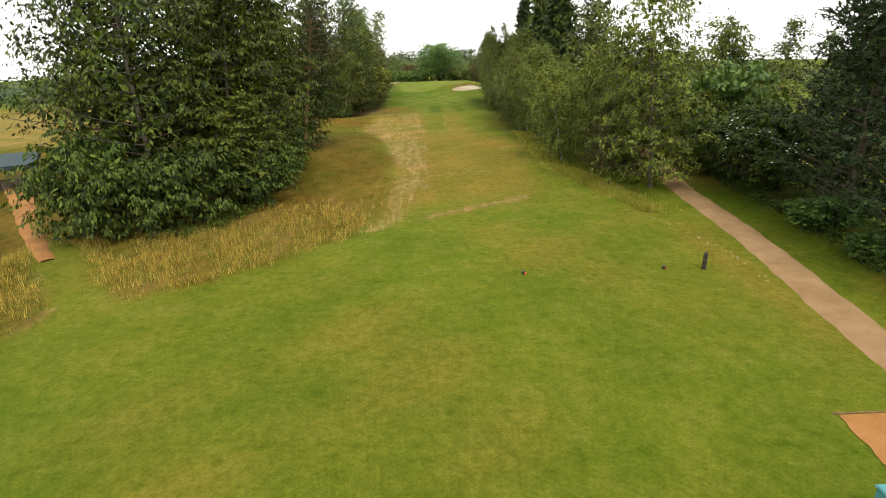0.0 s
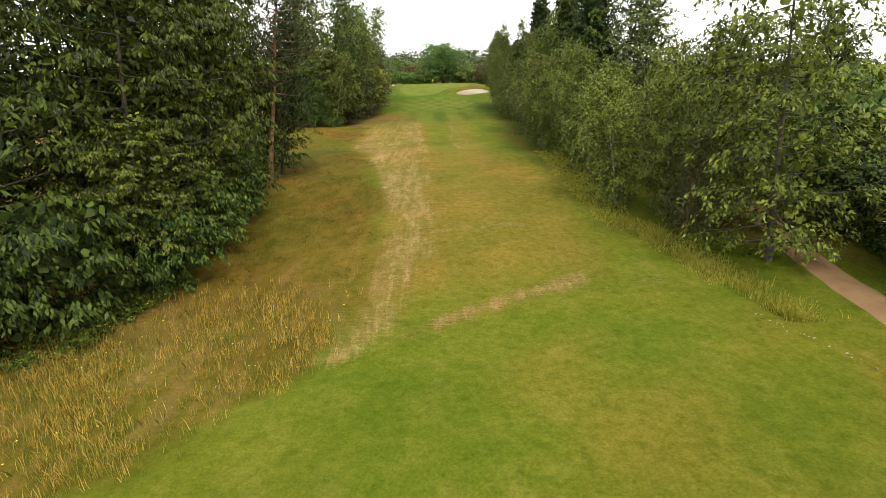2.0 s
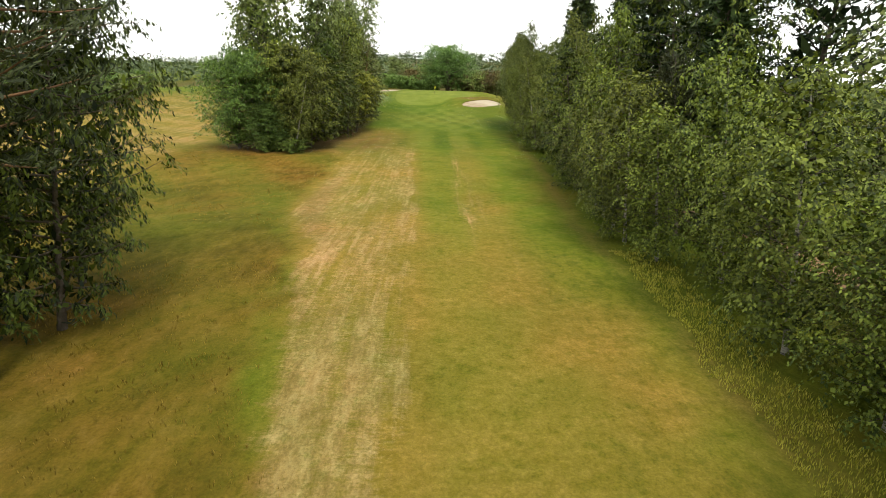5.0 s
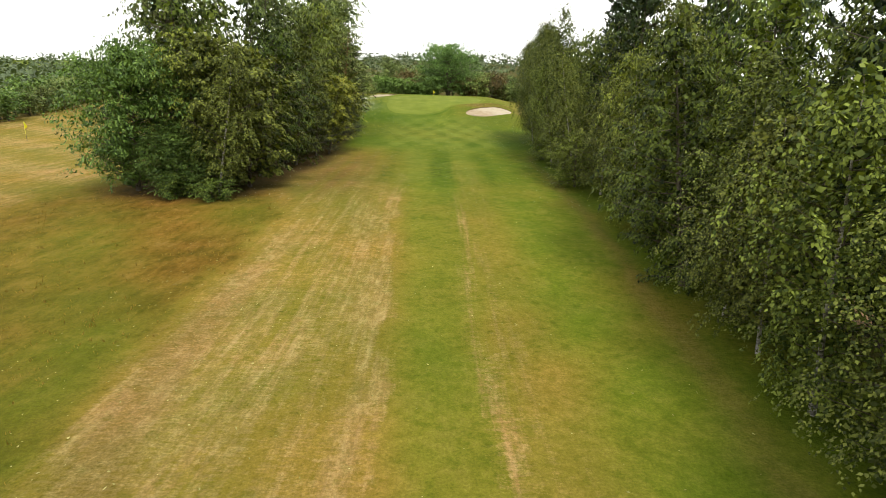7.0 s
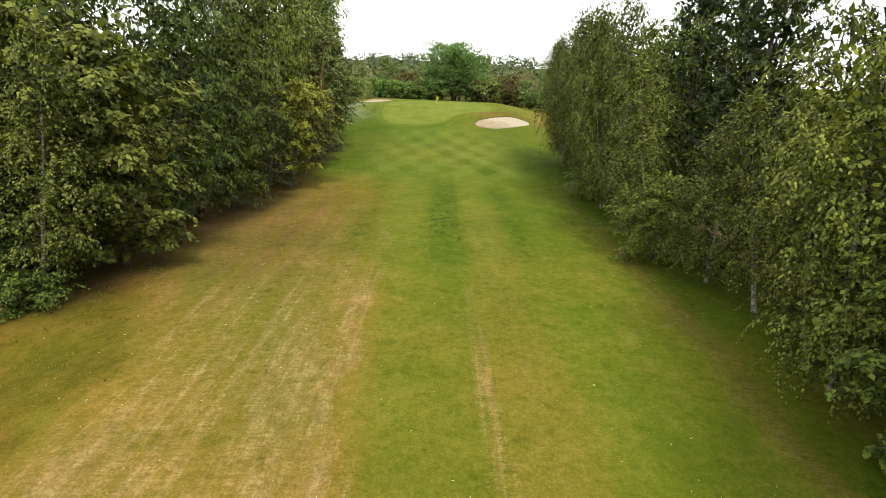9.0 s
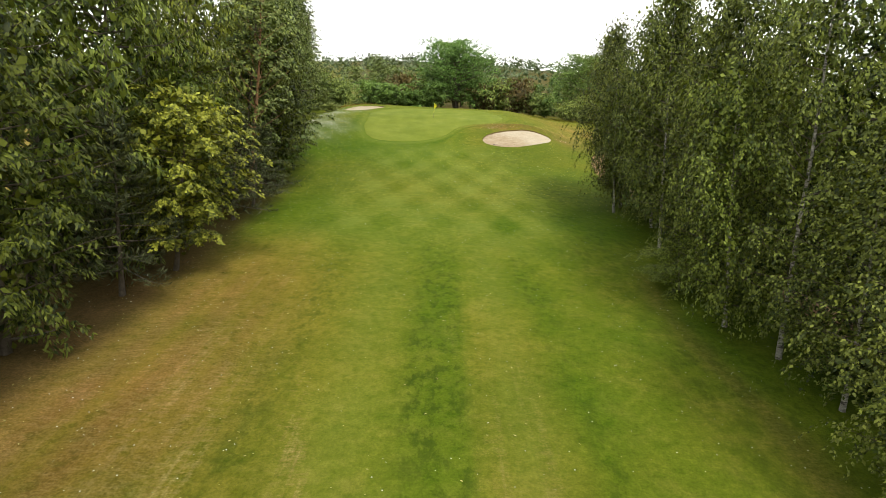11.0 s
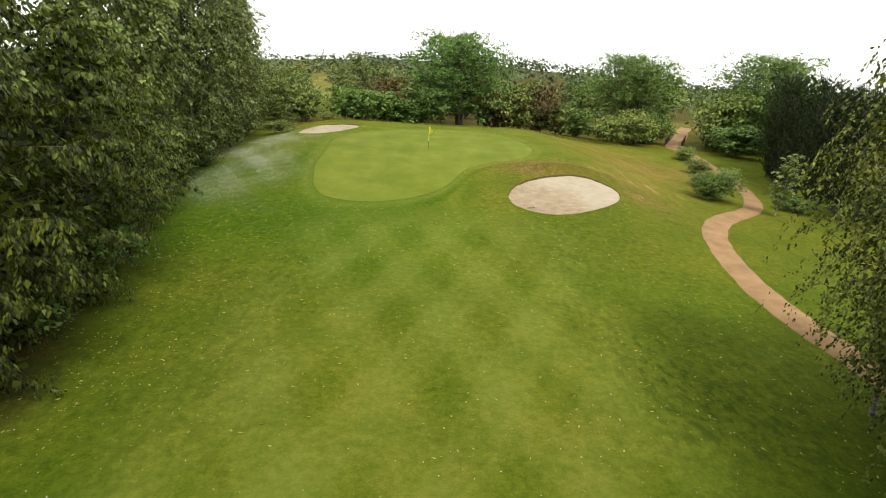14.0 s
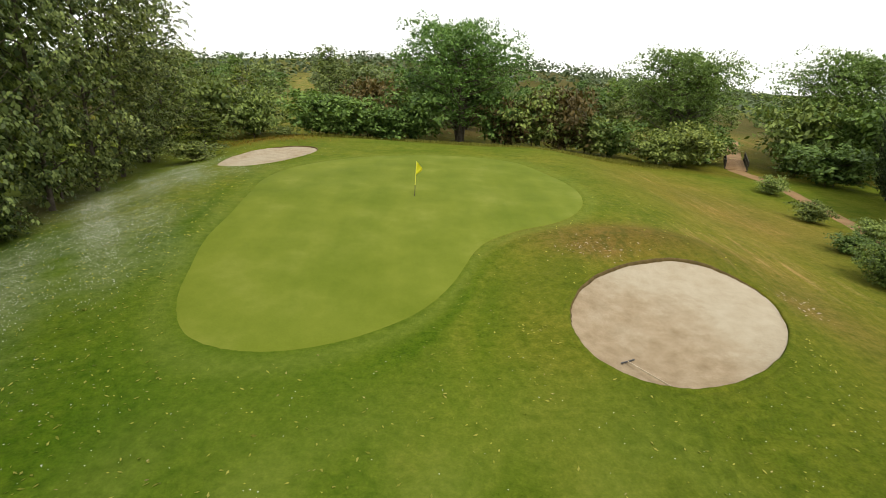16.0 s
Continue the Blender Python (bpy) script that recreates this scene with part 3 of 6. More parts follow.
def f_lush_shade(x, y):
    stripe = 0.12 * sstep(-0.9, 0.0, x) * (1 - sstep(1.8, 2.6, x)) * sstep(48, 70, y) * (1 - sstep(124, 134, y))
    tufty = (0.75 + 0.45 * wobble(x, y, 1.1, 7.0)) * sstep(100, 108, y) * (1 - sstep(122, 131, y))
    lanes = tufty * (0.42 * sstep(-0.2, 0.5, x) * (1 - sstep(1.7, 2.4, x)) + 0.40 * np.exp(-((x + 4.2) / 0.7) ** 2) + 0.40 * np.exp(-((x - 5.7) / 0.8) ** 2))
    stripe2 = 0.18 * sstep(3.8, 5.6, x) * (1 - sstep(8.2, 9.8, x)) * sstep(40, 60, y) * (1 - sstep(130, 140, y))
    diamonds = mown_cross(x, y)
    ring = 0.85 * np.exp(-((green_radius(x, y) - 1.13) / 0.03) ** 2) * (1 - sstep(172, 186, y))
    tee = 0.45 * (1 - sstep(24, 30, y)) * (0.5 + 0.5 * wobble(x, y, 0.25, 2.0))
    apron = 0.55 * sstep(0.0, 0.5, x - (2.3 + 0.32 * np.clip(162 - y, 0, 9) + 0.06 * np.clip(y - 162, 0, 10) ** 1.5)) * sstep(150, 157, y) * (1 - sstep(168, 172, y)) * (1 - sstep(4, 9, x - 3))
    verge = 0.8 * sstep(14.2, 15.0, x - 0.1 * (y - 20)) * (1 - sstep(17.5, 19.0, x)) * sstep(12, 15, y) * (1 - sstep(34, 38, y))
    # both sides of the approach tinted dark green for tree shade and lens vignetting
    near = verge + apron + 0.9 * sstep(5, 10, np.abs(x - 1)) * sstep(124, 134, y) * (1 - sstep(160, 176, y))
    near = near + 0.7 * sstep(9.6, 10.4, x - 0.02 * (y - 70)) * sstep(60, 68, y) * (1 - sstep(118, 124, y))
    far = sstep(92, 128, y) * (0.22 - 0.14 * sstep(126, 134, y) * (1 - sstep(156, 164, y)) * (1 - sstep(6.5, 9.5, np.abs(x - 1.0))))
    dull = 1.0 * sstep(-4, 5, -x + 0.15 * (y - 156)) * sstep(146, 153, y) * (1 - sstep(166, 176, y)) + 0.3 * (1 - sstep(6, 16, y))
    return np.clip(dull + stripe + lanes + stripe2 + 0.95 * diamonds ** 1.4 + ring + tee + near + far, 0, 1)


def f_fleck(x, y):
    """Where dark coarse tufts stand in the mown grass."""
    lanes = (0.9 * sstep(-0.3, 0.3, x) * (1 - sstep(1.8, 2.4, x)) + 0.6 * np.exp(-((x + 4.2) / 0.7) ** 2) + 0.6 * np.exp(-((x - 5.7) / 0.8) ** 2)) * sstep(100, 107, y) * (1 - sstep(122, 130, y))
    rim = 0.55 * sstep(8.0, 10.0, x) * sstep(96, 104, y) * (1 - sstep(138, 150, y)) + 0.4 * sstep(30, 50, y) * (1 - sstep(60, 75, y)) * sstep(2, 6, x)
    # coarse tufts, spread along the sides to darken them like tree shade
    bank = 0.55 * sstep(4.0, 8.0, np.abs(x - 1.0)) * sstep(132, 142, y) * (1 - sstep(176, 190, y)) * (1 - 0.5 * sstep(8, 14, x)) * sstep(1.1, 1.25, green_radius(x, y))
    return np.clip((lanes + rim + bank) * (0.8 + 0.4 * wobble(x, y, 0.5, 2.0)), 0, 1)


def f_pale(x, y):
    """Where the mower laid the grass over: pale bands that cross on the approach, and the green's collar."""
    inside = sstep(122, 131, y) * (1 - sstep(157, 164, y)) * (1 - sstep(6.0, 10.0, np.abs(x - 1.0)))
    lattice = inside * (1 - 1.1 * mown_cross(x, y))
    lanes = 0.42 * (np.exp(-((x + 1.6) / 1.2) ** 2) + np.exp(-((x - 3.6) / 0.9) ** 2)) * sstep(100, 108, y) * (1 - sstep(121, 130, y))
    collar = 0.75 * np.exp(-((green_radius(x, y) - 1.03) / 0.045) ** 2)
    return np.clip(lattice * (0.8 + 0.3 * wobble(x, y, 0.4, 3.0)) + lanes + collar, 0, 1)


def f_soil_shade(x, y):
    # dark soil under the west trees, widened to colour their shade onto the turf
    left = 0.85 * sstep(0, 2.5, line([(90, -13), (100, -11.4), (115, -9.6), (140, -10.4), (150, -13.4), (165, -17.5), (190, -21), (300, -30)], y) - x) * sstep(93, 98, y) * (1 - sstep(196, 204, y)) * sstep(-25, -20, x)
    right = 0.6 * sstep(4.0, 6.0, x - line(RIGHT_EDGE, y)) * (1 - sstep(136, 141, y)) * (1 - sstep(19, 24, x)) * sstep(34, 38, y)
    woods = 0.75 * sstep(222, 232, y) * (1 - sstep(110, 180, np.abs(x))) * (1 - np.exp(-((x + 2.56 + 0.2235 * (y - 147.7)) / (3 + 0.02 * (y - 147.7))) ** 2)) * (1 - np.exp(-(((x - 52) / 10.0) ** 2 + ((y - 245) / 24.0) ** 2)))
    return np.clip(left + right + woods, 0, 1)


GREEN_AT = (0.0, 178.5)
GREEN_RADII = (10.2, 11.7, 13.6, 16.4, 15.2, 12.9, 11.8, 10.9, 10.0, 10.6, 13.3, 16.9, 13.5, 8.2, 7.3, 8.6)  # from east, anticlockwise


def green_reach(a):
    n = len(GREEN_RADII)
    f = (a / (2 * np.pi) * n) % n
    i = np.floor(f).astype(int)
    t = f - i
    r = np.array(GREEN_RADII)
    p0, p1, p2, p3 = r[(i - 1) % n], r[i % n], r[(i + 1) % n], r[(i + 2) % n]
    return 0.5 * (2 * p1 + (p2 - p0) * t + (2 * p0 - 5 * p1 + 4 * p2 - p3) * t ** 2 + (3 * p1 - p0 - 3 * p2 + p3) * t ** 3)


def green_radius(x, y):
    dx, dy = x - GREEN_AT[0], y - GREEN_AT[1]
    return np.hypot(dx, dy) / green_reach(np.arctan2(dy, dx))


def turf_fields():
    return {"rough": f_rough, "dry": f_dry, "tan": f_tan, "lush_shade": f_lush_shade, "pale": f_pale, "soil_shade": f_soil_shade, "bare": f_bare, "warm": f_warm, "bloom": f_bloom, "fleck": f_fleck}


def spaced(parts):
    """Rising values: stretches of (from, to, step)."""
    v = np.concatenate([np.arange(a, b, s) for a, b, s in parts])
    return v


def build_land():
    xs = spaced([(-900, -200, 50), (-200, -60, 10), (-60, -24, 2.0), (-24, -12, 0.6), (-12, 18, 0.34), (18, 24, 0.6), (24, 50, 1.2), (50, 200, 10), (200, 901, 50)])
    ys = spaced([(-300, -20, 20), (-20, 2, 2), (2, 62, 0.45), (62, 155, 0.6), (155, 210, 0.4), (210, 300, 3), (300, 900, 25), (900, 1500, 60)])
    g = sheet("ground", xs, ys, TURF, turf_fields())
    tagged(g, "rolling golf course turf with mown stripes and dry straw patches", "ground", kind="structure")


build_land()


def disc_sheet(name, outline, material, rings=26, sectors=96, lift=0.012, fall=None):
    """A disc that lies on the land; outline(a) gives x and y of its edge at the angle a."""
    bm = bmesh.new()
    a = np.linspace(0, 2 * np.pi, sectors, endpoint=False)
    ex, ey = outline(a)
    cx, cy = ex.mean(), ey.mean()
    rows = []
    for i in range(1, rings + 1):
        f = i / rings
        x, y = cx + (ex - cx) * f, cy + (ey - cy) * f
        z = land(x, y, False) + (lift if fall is None else fall(f, x, y))
        rows.append([bm.verts.new(p) for p in zip(x, y, z)])
    mid = bm.verts.new((cx, cy, float(land(cx, cy, False)) + (lift if fall is None else float(fall(0.0, cx, cy)))))
    for j in range(sectors):
        k = (j + 1) % sectors
        bm.faces.new((mid, rows[0][j], rows[0][k]))
        for i in range(rings - 1):
            bm.faces.new((rows[i][j], rows[i + 1][j], rows[i + 1][k], rows[i][k]))
    me = bpy.data.meshes.new(name)
    bm.to_mesh(me)
    bm.free()
    me.polygons.foreach_set("use_smooth", np.ones(len(me.polygons), bool))
    me.materials.append(material)
    return new(name, me)


def green_outline(a):
    r = green_reach(a)
    return GREEN_AT[0] + r * np.cos(a), GREEN_AT[1] + r * np.sin(a)


def build_green():
    def fall(f, x, y):
        return 0.02 if f < 0.97 else 0.02 - 0.05 * (f - 0.97) / 0.03
    g = disc_sheet("putting_green", green_outline, PUTTING, 34, 160, 0.018, fall)
    tagged(g, "smooth close-mown bright yellow-green putting green", "putting green", kind="structure")


def bunker_outline(key):
    cx, cy, rx, ry, turn = BUNKERS[key]

    def outline(a):
        k = (1 + 0.02 * np.sin(2 * a + 0.6) + 0.02 * np.sin(3 * a + 2.0)) * 0.985
        u, v = np.cos(a) * k * rx, np.sin(a) * k * ry
        return cx + u * np.cos(turn) - v * np.sin(turn), cy + u * np.sin(turn) + v * np.cos(turn)
    return outline


def build_bunkers():
    for key, deep, label in (("greenside", 0.42, "pale oval sand bunker raked smooth beside the green"), ("far", 0.30, "long narrow pale sand bunker behind the green")):
        def fall(f, x, y, deep=deep):
            return -deep * (1 - 0.8 * f ** 3) + 0.03 * wobble(x, y, 1.3) + 0.012 * wobble(x, y, 5.0, 2.0)
        b = disc_sheet("sand_bunker", bunker_outline(key), SAND, 18, 90, 0.0, fall)
        tagged(b, label, "bunker", kind="structure")


build_green()
build_bunkers()


def ribbon(name, points, widths, material, lift=0.02, label="", cat="path"):
    """A path along a smooth line of points, lying on the land."""
    p = np.array(points, float)
    s = np.r_[0, np.cumsum(np.hypot(*np.diff(p, axis=0).T))]
    t = np.arange(0, s[-1], 0.4)
    w = np.interp(t, s, widths)
    x, y = np.interp(t, s, p[:, 0]), np.interp(t, s, p[:, 1])
    for _ in range(12):
        x[1:-1], y[1:-1] = (x[:-2] + 2 * x[1:-1] + x[2:]) / 4, (y[:-2] + 2 * y[1:-1] + y[2:]) / 4
    dx, dy = np.gradient(x), np.gradient(y)
    n = np.hypot(dx, dy)
    nx, ny = dy / n, -dx / n
    cols = np.linspace(-0.5, 0.5, 7)
    jit = 0.06 * np.sin(t * 2.3) + 0.05 * np.sin(t * 5.1 + 1)
    gx = x[:, None] + nx[:, None] * cols * (w + jit)[:, None]
    gy = y[:, None] + ny[:, None] * cols * (w + jit)[:, None]
    crown = lift + 0.05 * (1 - (2 * cols) ** 2) - 0.05 * (np.abs(cols) > 0.49)
    gz = land(gx, gy) + crown
    idx = np.arange(gx.size).reshape(gx.shape)
    quads = np.stack([idx[:-1, :-1], idx[:-1, 1:], idx[1:, 1:], idx[1:, :-1]], -1).reshape(-1, 4)
    me = bpy.data.meshes.new(name)
    mesh_arrays(me, np.stack([gx, gy, gz], -1).reshape(-1, 3), quads)
    me.materials.append(material)
    me.polygons.foreach_set("use_smooth", np.ones(len(me.polygons), bool))
    return tagged(new(name, me), label, cat, kind="structure")


ribbon("path", [(9.5, 2), (12.1, 11), (13.1, 16.2), (13.7, 20), (14.5, 25), (15.0, 29), (15.4, 35), (17.5, 44), (18, 60), (18.5, 100), (19, 130), (18.8, 142), (18.4, 148), (18.5, 152),
                (19.2, 156.5), (20.5, 161.3), (22.8, 165.3), (24.7, 167.4), (27.1, 169.5), (29.1, 171.5), (30.7, 174.1), (32.3, 177.4), (33.8, 181.5), (36.2, 190.0), (38.3, 200), (39.8, 208.5), (40.2, 215.5), (45.3, 225.6), (51, 237), (57, 249)],
       [1.6] * 8 + [1.9] * 8 + [1.9, 1.9, 1.9, 1.8, 1.7, 1.6, 1.5, 1.6, 1.8, 2.0, 2.4, 2.6, 2.8, 3.0], GRAVEL, 0.03, "reddish tan gravel path winding through the rough beside trees")
ribbon("path", [(-17.9, 25.4), (-18.8, 26.4), (-22.4, 30.6), (-26.2, 35.6), (-31, 41.5)], [0.6, 0.8, 1.0, 1.3, 1.7], DIRT, 0.03, "orange-brown trodden earth path beside a shrub")


# ---------------------------------------------------------------- trees
def part(name, me, material, parent, label=""):
    me.materials.append(material)
    ob = new(name, me)
    ob.parent = parent
    if label:
        ob["label"] = label
    return ob


def tube_arrays(path, radii, sides=7):
    """Vertices and quads of a tapered tube along points."""
    p = np.array(path, float)
    d = np.gradient(p, axis=0)
    d /= np.linalg.norm(d, axis=1)[:, None] + 1e-9
    ref = np.where(np.abs(d[:, 2:3]) > 0.9, [[1.0, 0, 0]], [[0, 0, 1.0]])
    u = np.cross(d, ref)
    u /= np.linalg.norm(u, axis=1)[:, None] + 1e-9
    v = np.cross(d, u)
    a = np.linspace(0, 2 * np.pi, sides, endpoint=False)
    ring = p[:, None] + np.array(radii)[:, None, None] * (np.cos(a)[None, :, None] * u[:, None] + np.sin(a)[None, :, None] * v[:, None])
    n = len(p)
    i, j = np.meshgrid(np.arange(n - 1), np.arange(sides), indexing="ij")
    k = (j + 1) % sides
    q = np.stack([i * sides + j, i * sides + k, (i + 1) * sides + k, (i + 1) * sides + j], -1).reshape(-1, 4)
    return ring.reshape(-1, 3), q


def tubes_mesh(name, tubes, sides=7):
    """Tubes as one mesh; the short ones (boughs) take the second material."""
    vs, qs, off, slot = [], [], 0, []
    for path, radii in tubes:
        v, q = tube_arrays(path, radii, sides if len(path) > 6 else 3)
        vs.append(v)
        qs.append(q + off)
        slot += [int(len(path) <= 6)] * len(q)
        off += len(v)
    me = bpy.data.meshes.new(name)
    mesh_arrays(me, np.concatenate(vs), np.concatenate(qs))
    me.polygons.foreach_set("material_index", np.array(slot, np.int32))
    me.polygons.foreach_set("use_smooth", np.ones(len(me.polygons), bool))
    return me


def leaf_arrays(pos, axis, up, length, width):
    """Pointed kite-shaped leaves: places, ways of the midrib, upper sides, lengths."""
    n = len(pos)
    axis = axis / (np.linalg.norm(axis, axis=1)[:, None] + 1e-9)
    side = np.cross(axis, up)
    side /= np.linalg.norm(side, axis=1)[:, None] + 1e-9
    L = length[:, None]
    W = L * width
    nose = pos + axis * L * 0.62
    stem = pos - axis * L * 0.38
    verts = np.stack([stem, pos + side * W * 0.5, nose, pos - side * W * 0.5], 1).reshape(-1, 3)
    return verts, np.arange(n * 4).reshape(n, 4)


def clump_leaves(clumps, count, size, r, width=0.5, droop=0.35, flat=0.8, inner=0.12, sprays=7, deep=True):
    """Leaves in sprays over the upper side of uneven clumps (x, y, z, radius), and a few deep in the crown."""
    cl = np.array(clumps, float)
    w = cl[:, 3] ** 2
    ns = max(count // sprays, 1)
    pick = r.choice(len(cl), ns, p=w / w.sum())
    az, hi = r.uniform(0, 2 * np.pi, ns), r.uniform(-0.3, 1.0, ns)
    ring = np.sqrt(1 - hi ** 2)
    way = np.stack([np.cos(az) * ring, np.sin(az) * ring, hi], 1)
    lump = 1 + 0.14 * np.sin(az * 3 + pick * 1.7) + 0.10 * np.sin(az * 5 + hi * 4 + pick)
    rad = cl[pick, 3] * (0.80 + 0.26 * r.random(ns) ** 0.6) * lump
    sp = cl[pick, :3] + way * rad[:, None] * [1, 1, flat]
    pos = np.repeat(sp, sprays, 0) + r.normal(0, 1, (ns * sprays, 3)) * size * [0.8, 0.8, 0.35]
    out = np.repeat(way, sprays, 0)
    axis = out * [1.0, 1.0, 0.4] + r.normal(0, 0.55, (len(pos), 3)) - [0, 0, droop]
    up = 0.9 * out + r.normal(0, 0.32, (len(pos), 3)) + [0, 0, 0.7]
    v1, f1 = leaf_arrays(pos, axis, up, size * (0.6 + 0.8 * r.random(len(pos))), width)
    ni = int(count * inner)
    pick = r.choice(len(cl), ni, p=w / w.sum())
    way = r.normal(0, 1, (ni, 3))
    way /= np.linalg.norm(way, axis=1)[:, None]
    pull = r.uniform(0.25, 0.7, (ni, 1)) if deep else np.ones((ni, 1))
    pos = cl[pick, :3] * np.concatenate([pull, pull, np.ones((ni, 1))], 1) + way * (cl[pick, 3] * 0.45 * r.random(ni) ** 0.4)[:, None] * [1, 1, flat]
    v2, f2 = leaf_arrays(pos, way, r.normal(0, 0.6, (ni, 3)) + [0, 0, 1.0], size * 1.5 * (0.7 + 0.6 * r.random(ni)), 0.8)
    return np.concatenate([v1, v2]), np.concatenate([f1, f2 + len(v1)])


def branch_leaves(limbs, count, size, r, width, droop, twigs, reach, fan, up, sag, inner, start, thick):
    """Leaves along branchlets that fan out from every limb; limbs are (points, weight, azimuth)."""
    base, way, far = [], [], []
    for limb, weight, az in limbs:
        f = np.clip(np.linspace(start, 1.0, twigs) + r.normal(0, 0.05, twigs), 0, 1)
        side = np.where(np.arange(twigs) % 2, 1.0, -1.0) * fan * r.uniform(0.35, 1.0, twigs)
        side[-1] *= 0.25
        a = az + side
        base.append(np.stack([np.interp(f, np.linspace(0, 1, len(limb)), limb[:, d]) for d in range(3)], 1))
        way.append(np.stack([np.cos(a), np.sin(a), up + r.normal(0, 0.18, twigs)], 1))
        far.append(reach * (0.55 + 0.75 * r.random(twigs)) * (0.45 + 0.55 * weight))
    B, D, far = np.concatenate(base), np.concatenate(way), np.concatenate(far)
    D /= np.linalg.norm(D, axis=1)[:, None]
    w = far / far.sum()
    pick = r.choice(len(B), count, p=w)
    s = r.random(count) ** 0.8
    side = np.stack([-D[:, 1], D[:, 0], 0 * D[:, 0]], 1)
    side /= np.linalg.norm(side, axis=1)[:, None] + 1e-9
    hand = np.where(r.random(count) < 0.5, 1.0, -1.0)
    d, L = D[pick], far[pick][:, None]
    across = hand * (0.25 + r.random(count)) * size * 0.5 + r.normal(0, thick, count) * far[pick] * (1 - 0.6 * s)
    pos = B[pick] + d * L * s[:, None] + side[pick] * across[:, None]
    pos[:, 2] -= sag * far[pick] * s ** 2
    pos[:, 2] += r.normal(0, 0.35 * thick, count) * far[pick]
    axis = d * 0.7 + side[pick] * (hand * 0.7)[:, None] + r.normal(0, 0.35, (count, 3))
    axis[:, 2] -= droop + 0.6 * sag * s
    face = 0.35 * d + r.normal(0, 0.35, (count, 3)) + [0, 0, 1.0]
    v1, f1 = leaf_arrays(pos, axis, face, size * (0.65 + 0.7 * r.random(count)), width)
    ni = int(count * inner)
    which = r.integers(len(limbs), size=ni)
    f = r.uniform(0.15, 0.6, ni)
    pos = np.array([limbs[k][0][0] + (limbs[k][0][-1] - limbs[k][0][0]) * q for k, q in zip(which, f)]) + r.normal(0, 0.35 * reach, (ni, 3))
    v2, f2 = leaf_arrays(pos, r.normal(0, 1, (ni, 3)), r.normal(0, 0.7, (ni, 3)) + [0, 0, 1.0], size * 1.6 * (0.7 + 0.6 * r.random(ni)), min(0.8, width * 1.6))
    return np.concatenate([v1, v2]), np.concatenate([f1, f2 + len(v1)])


def arrays_mesh(name, v, f):
    me = bpy.data.meshes.new(name)
    mesh_arrays(me, v, f)
    return me


def bent(a, b, r, wander=0.15, n=6, sag=0.0):
    """A wandering line from a to b."""
    t = np.linspace(0, 1, n)[:, None]
    a, b = np.array(a, float), np.array(b, float)
    far = np.linalg.norm(b - a)
    p = a + (b - a) * t
    off = np.cumsum(r.normal(0, wander * far / n, (n, 3)), 0)
    p += off * t * (1 - 0.3 * t)
    p[:, 2] += sag * far * 4 * (t * (1 - t))[:, 0]
    return p


SHAPES = {
    "round": lambda t: np.clip(np.sin(np.pi * np.clip(t * 0.86 + 0.12, 0, 1)) ** 0.65, 0.15, 1),
    "egg": lambda t: np.clip((1 - t) ** 0.55 * (0.55 + 1.5 * t) * 1.05, 0.12, 1),
    "cone": lambda t: np.clip(1.04 - t, 0.05, 1) ** 0.85,
    "column": lambda t: np.clip(np.sin(np.pi * np.clip(t * 0.9 + 0.08, 0, 1)) ** 0.45, 0.2, 1),
    "flame": lambda t: np.clip(np.sin(np.pi * np.clip(t ** 0.75 * 0.93 + 0.07, 0, 1)) ** 0.8, 0.12, 1),
    "top": lambda t: np.clip(np.sin(np.pi * np.clip(t * 0.8 + 0.15, 0, 1)) ** 0.6, 0.1, 1),
}


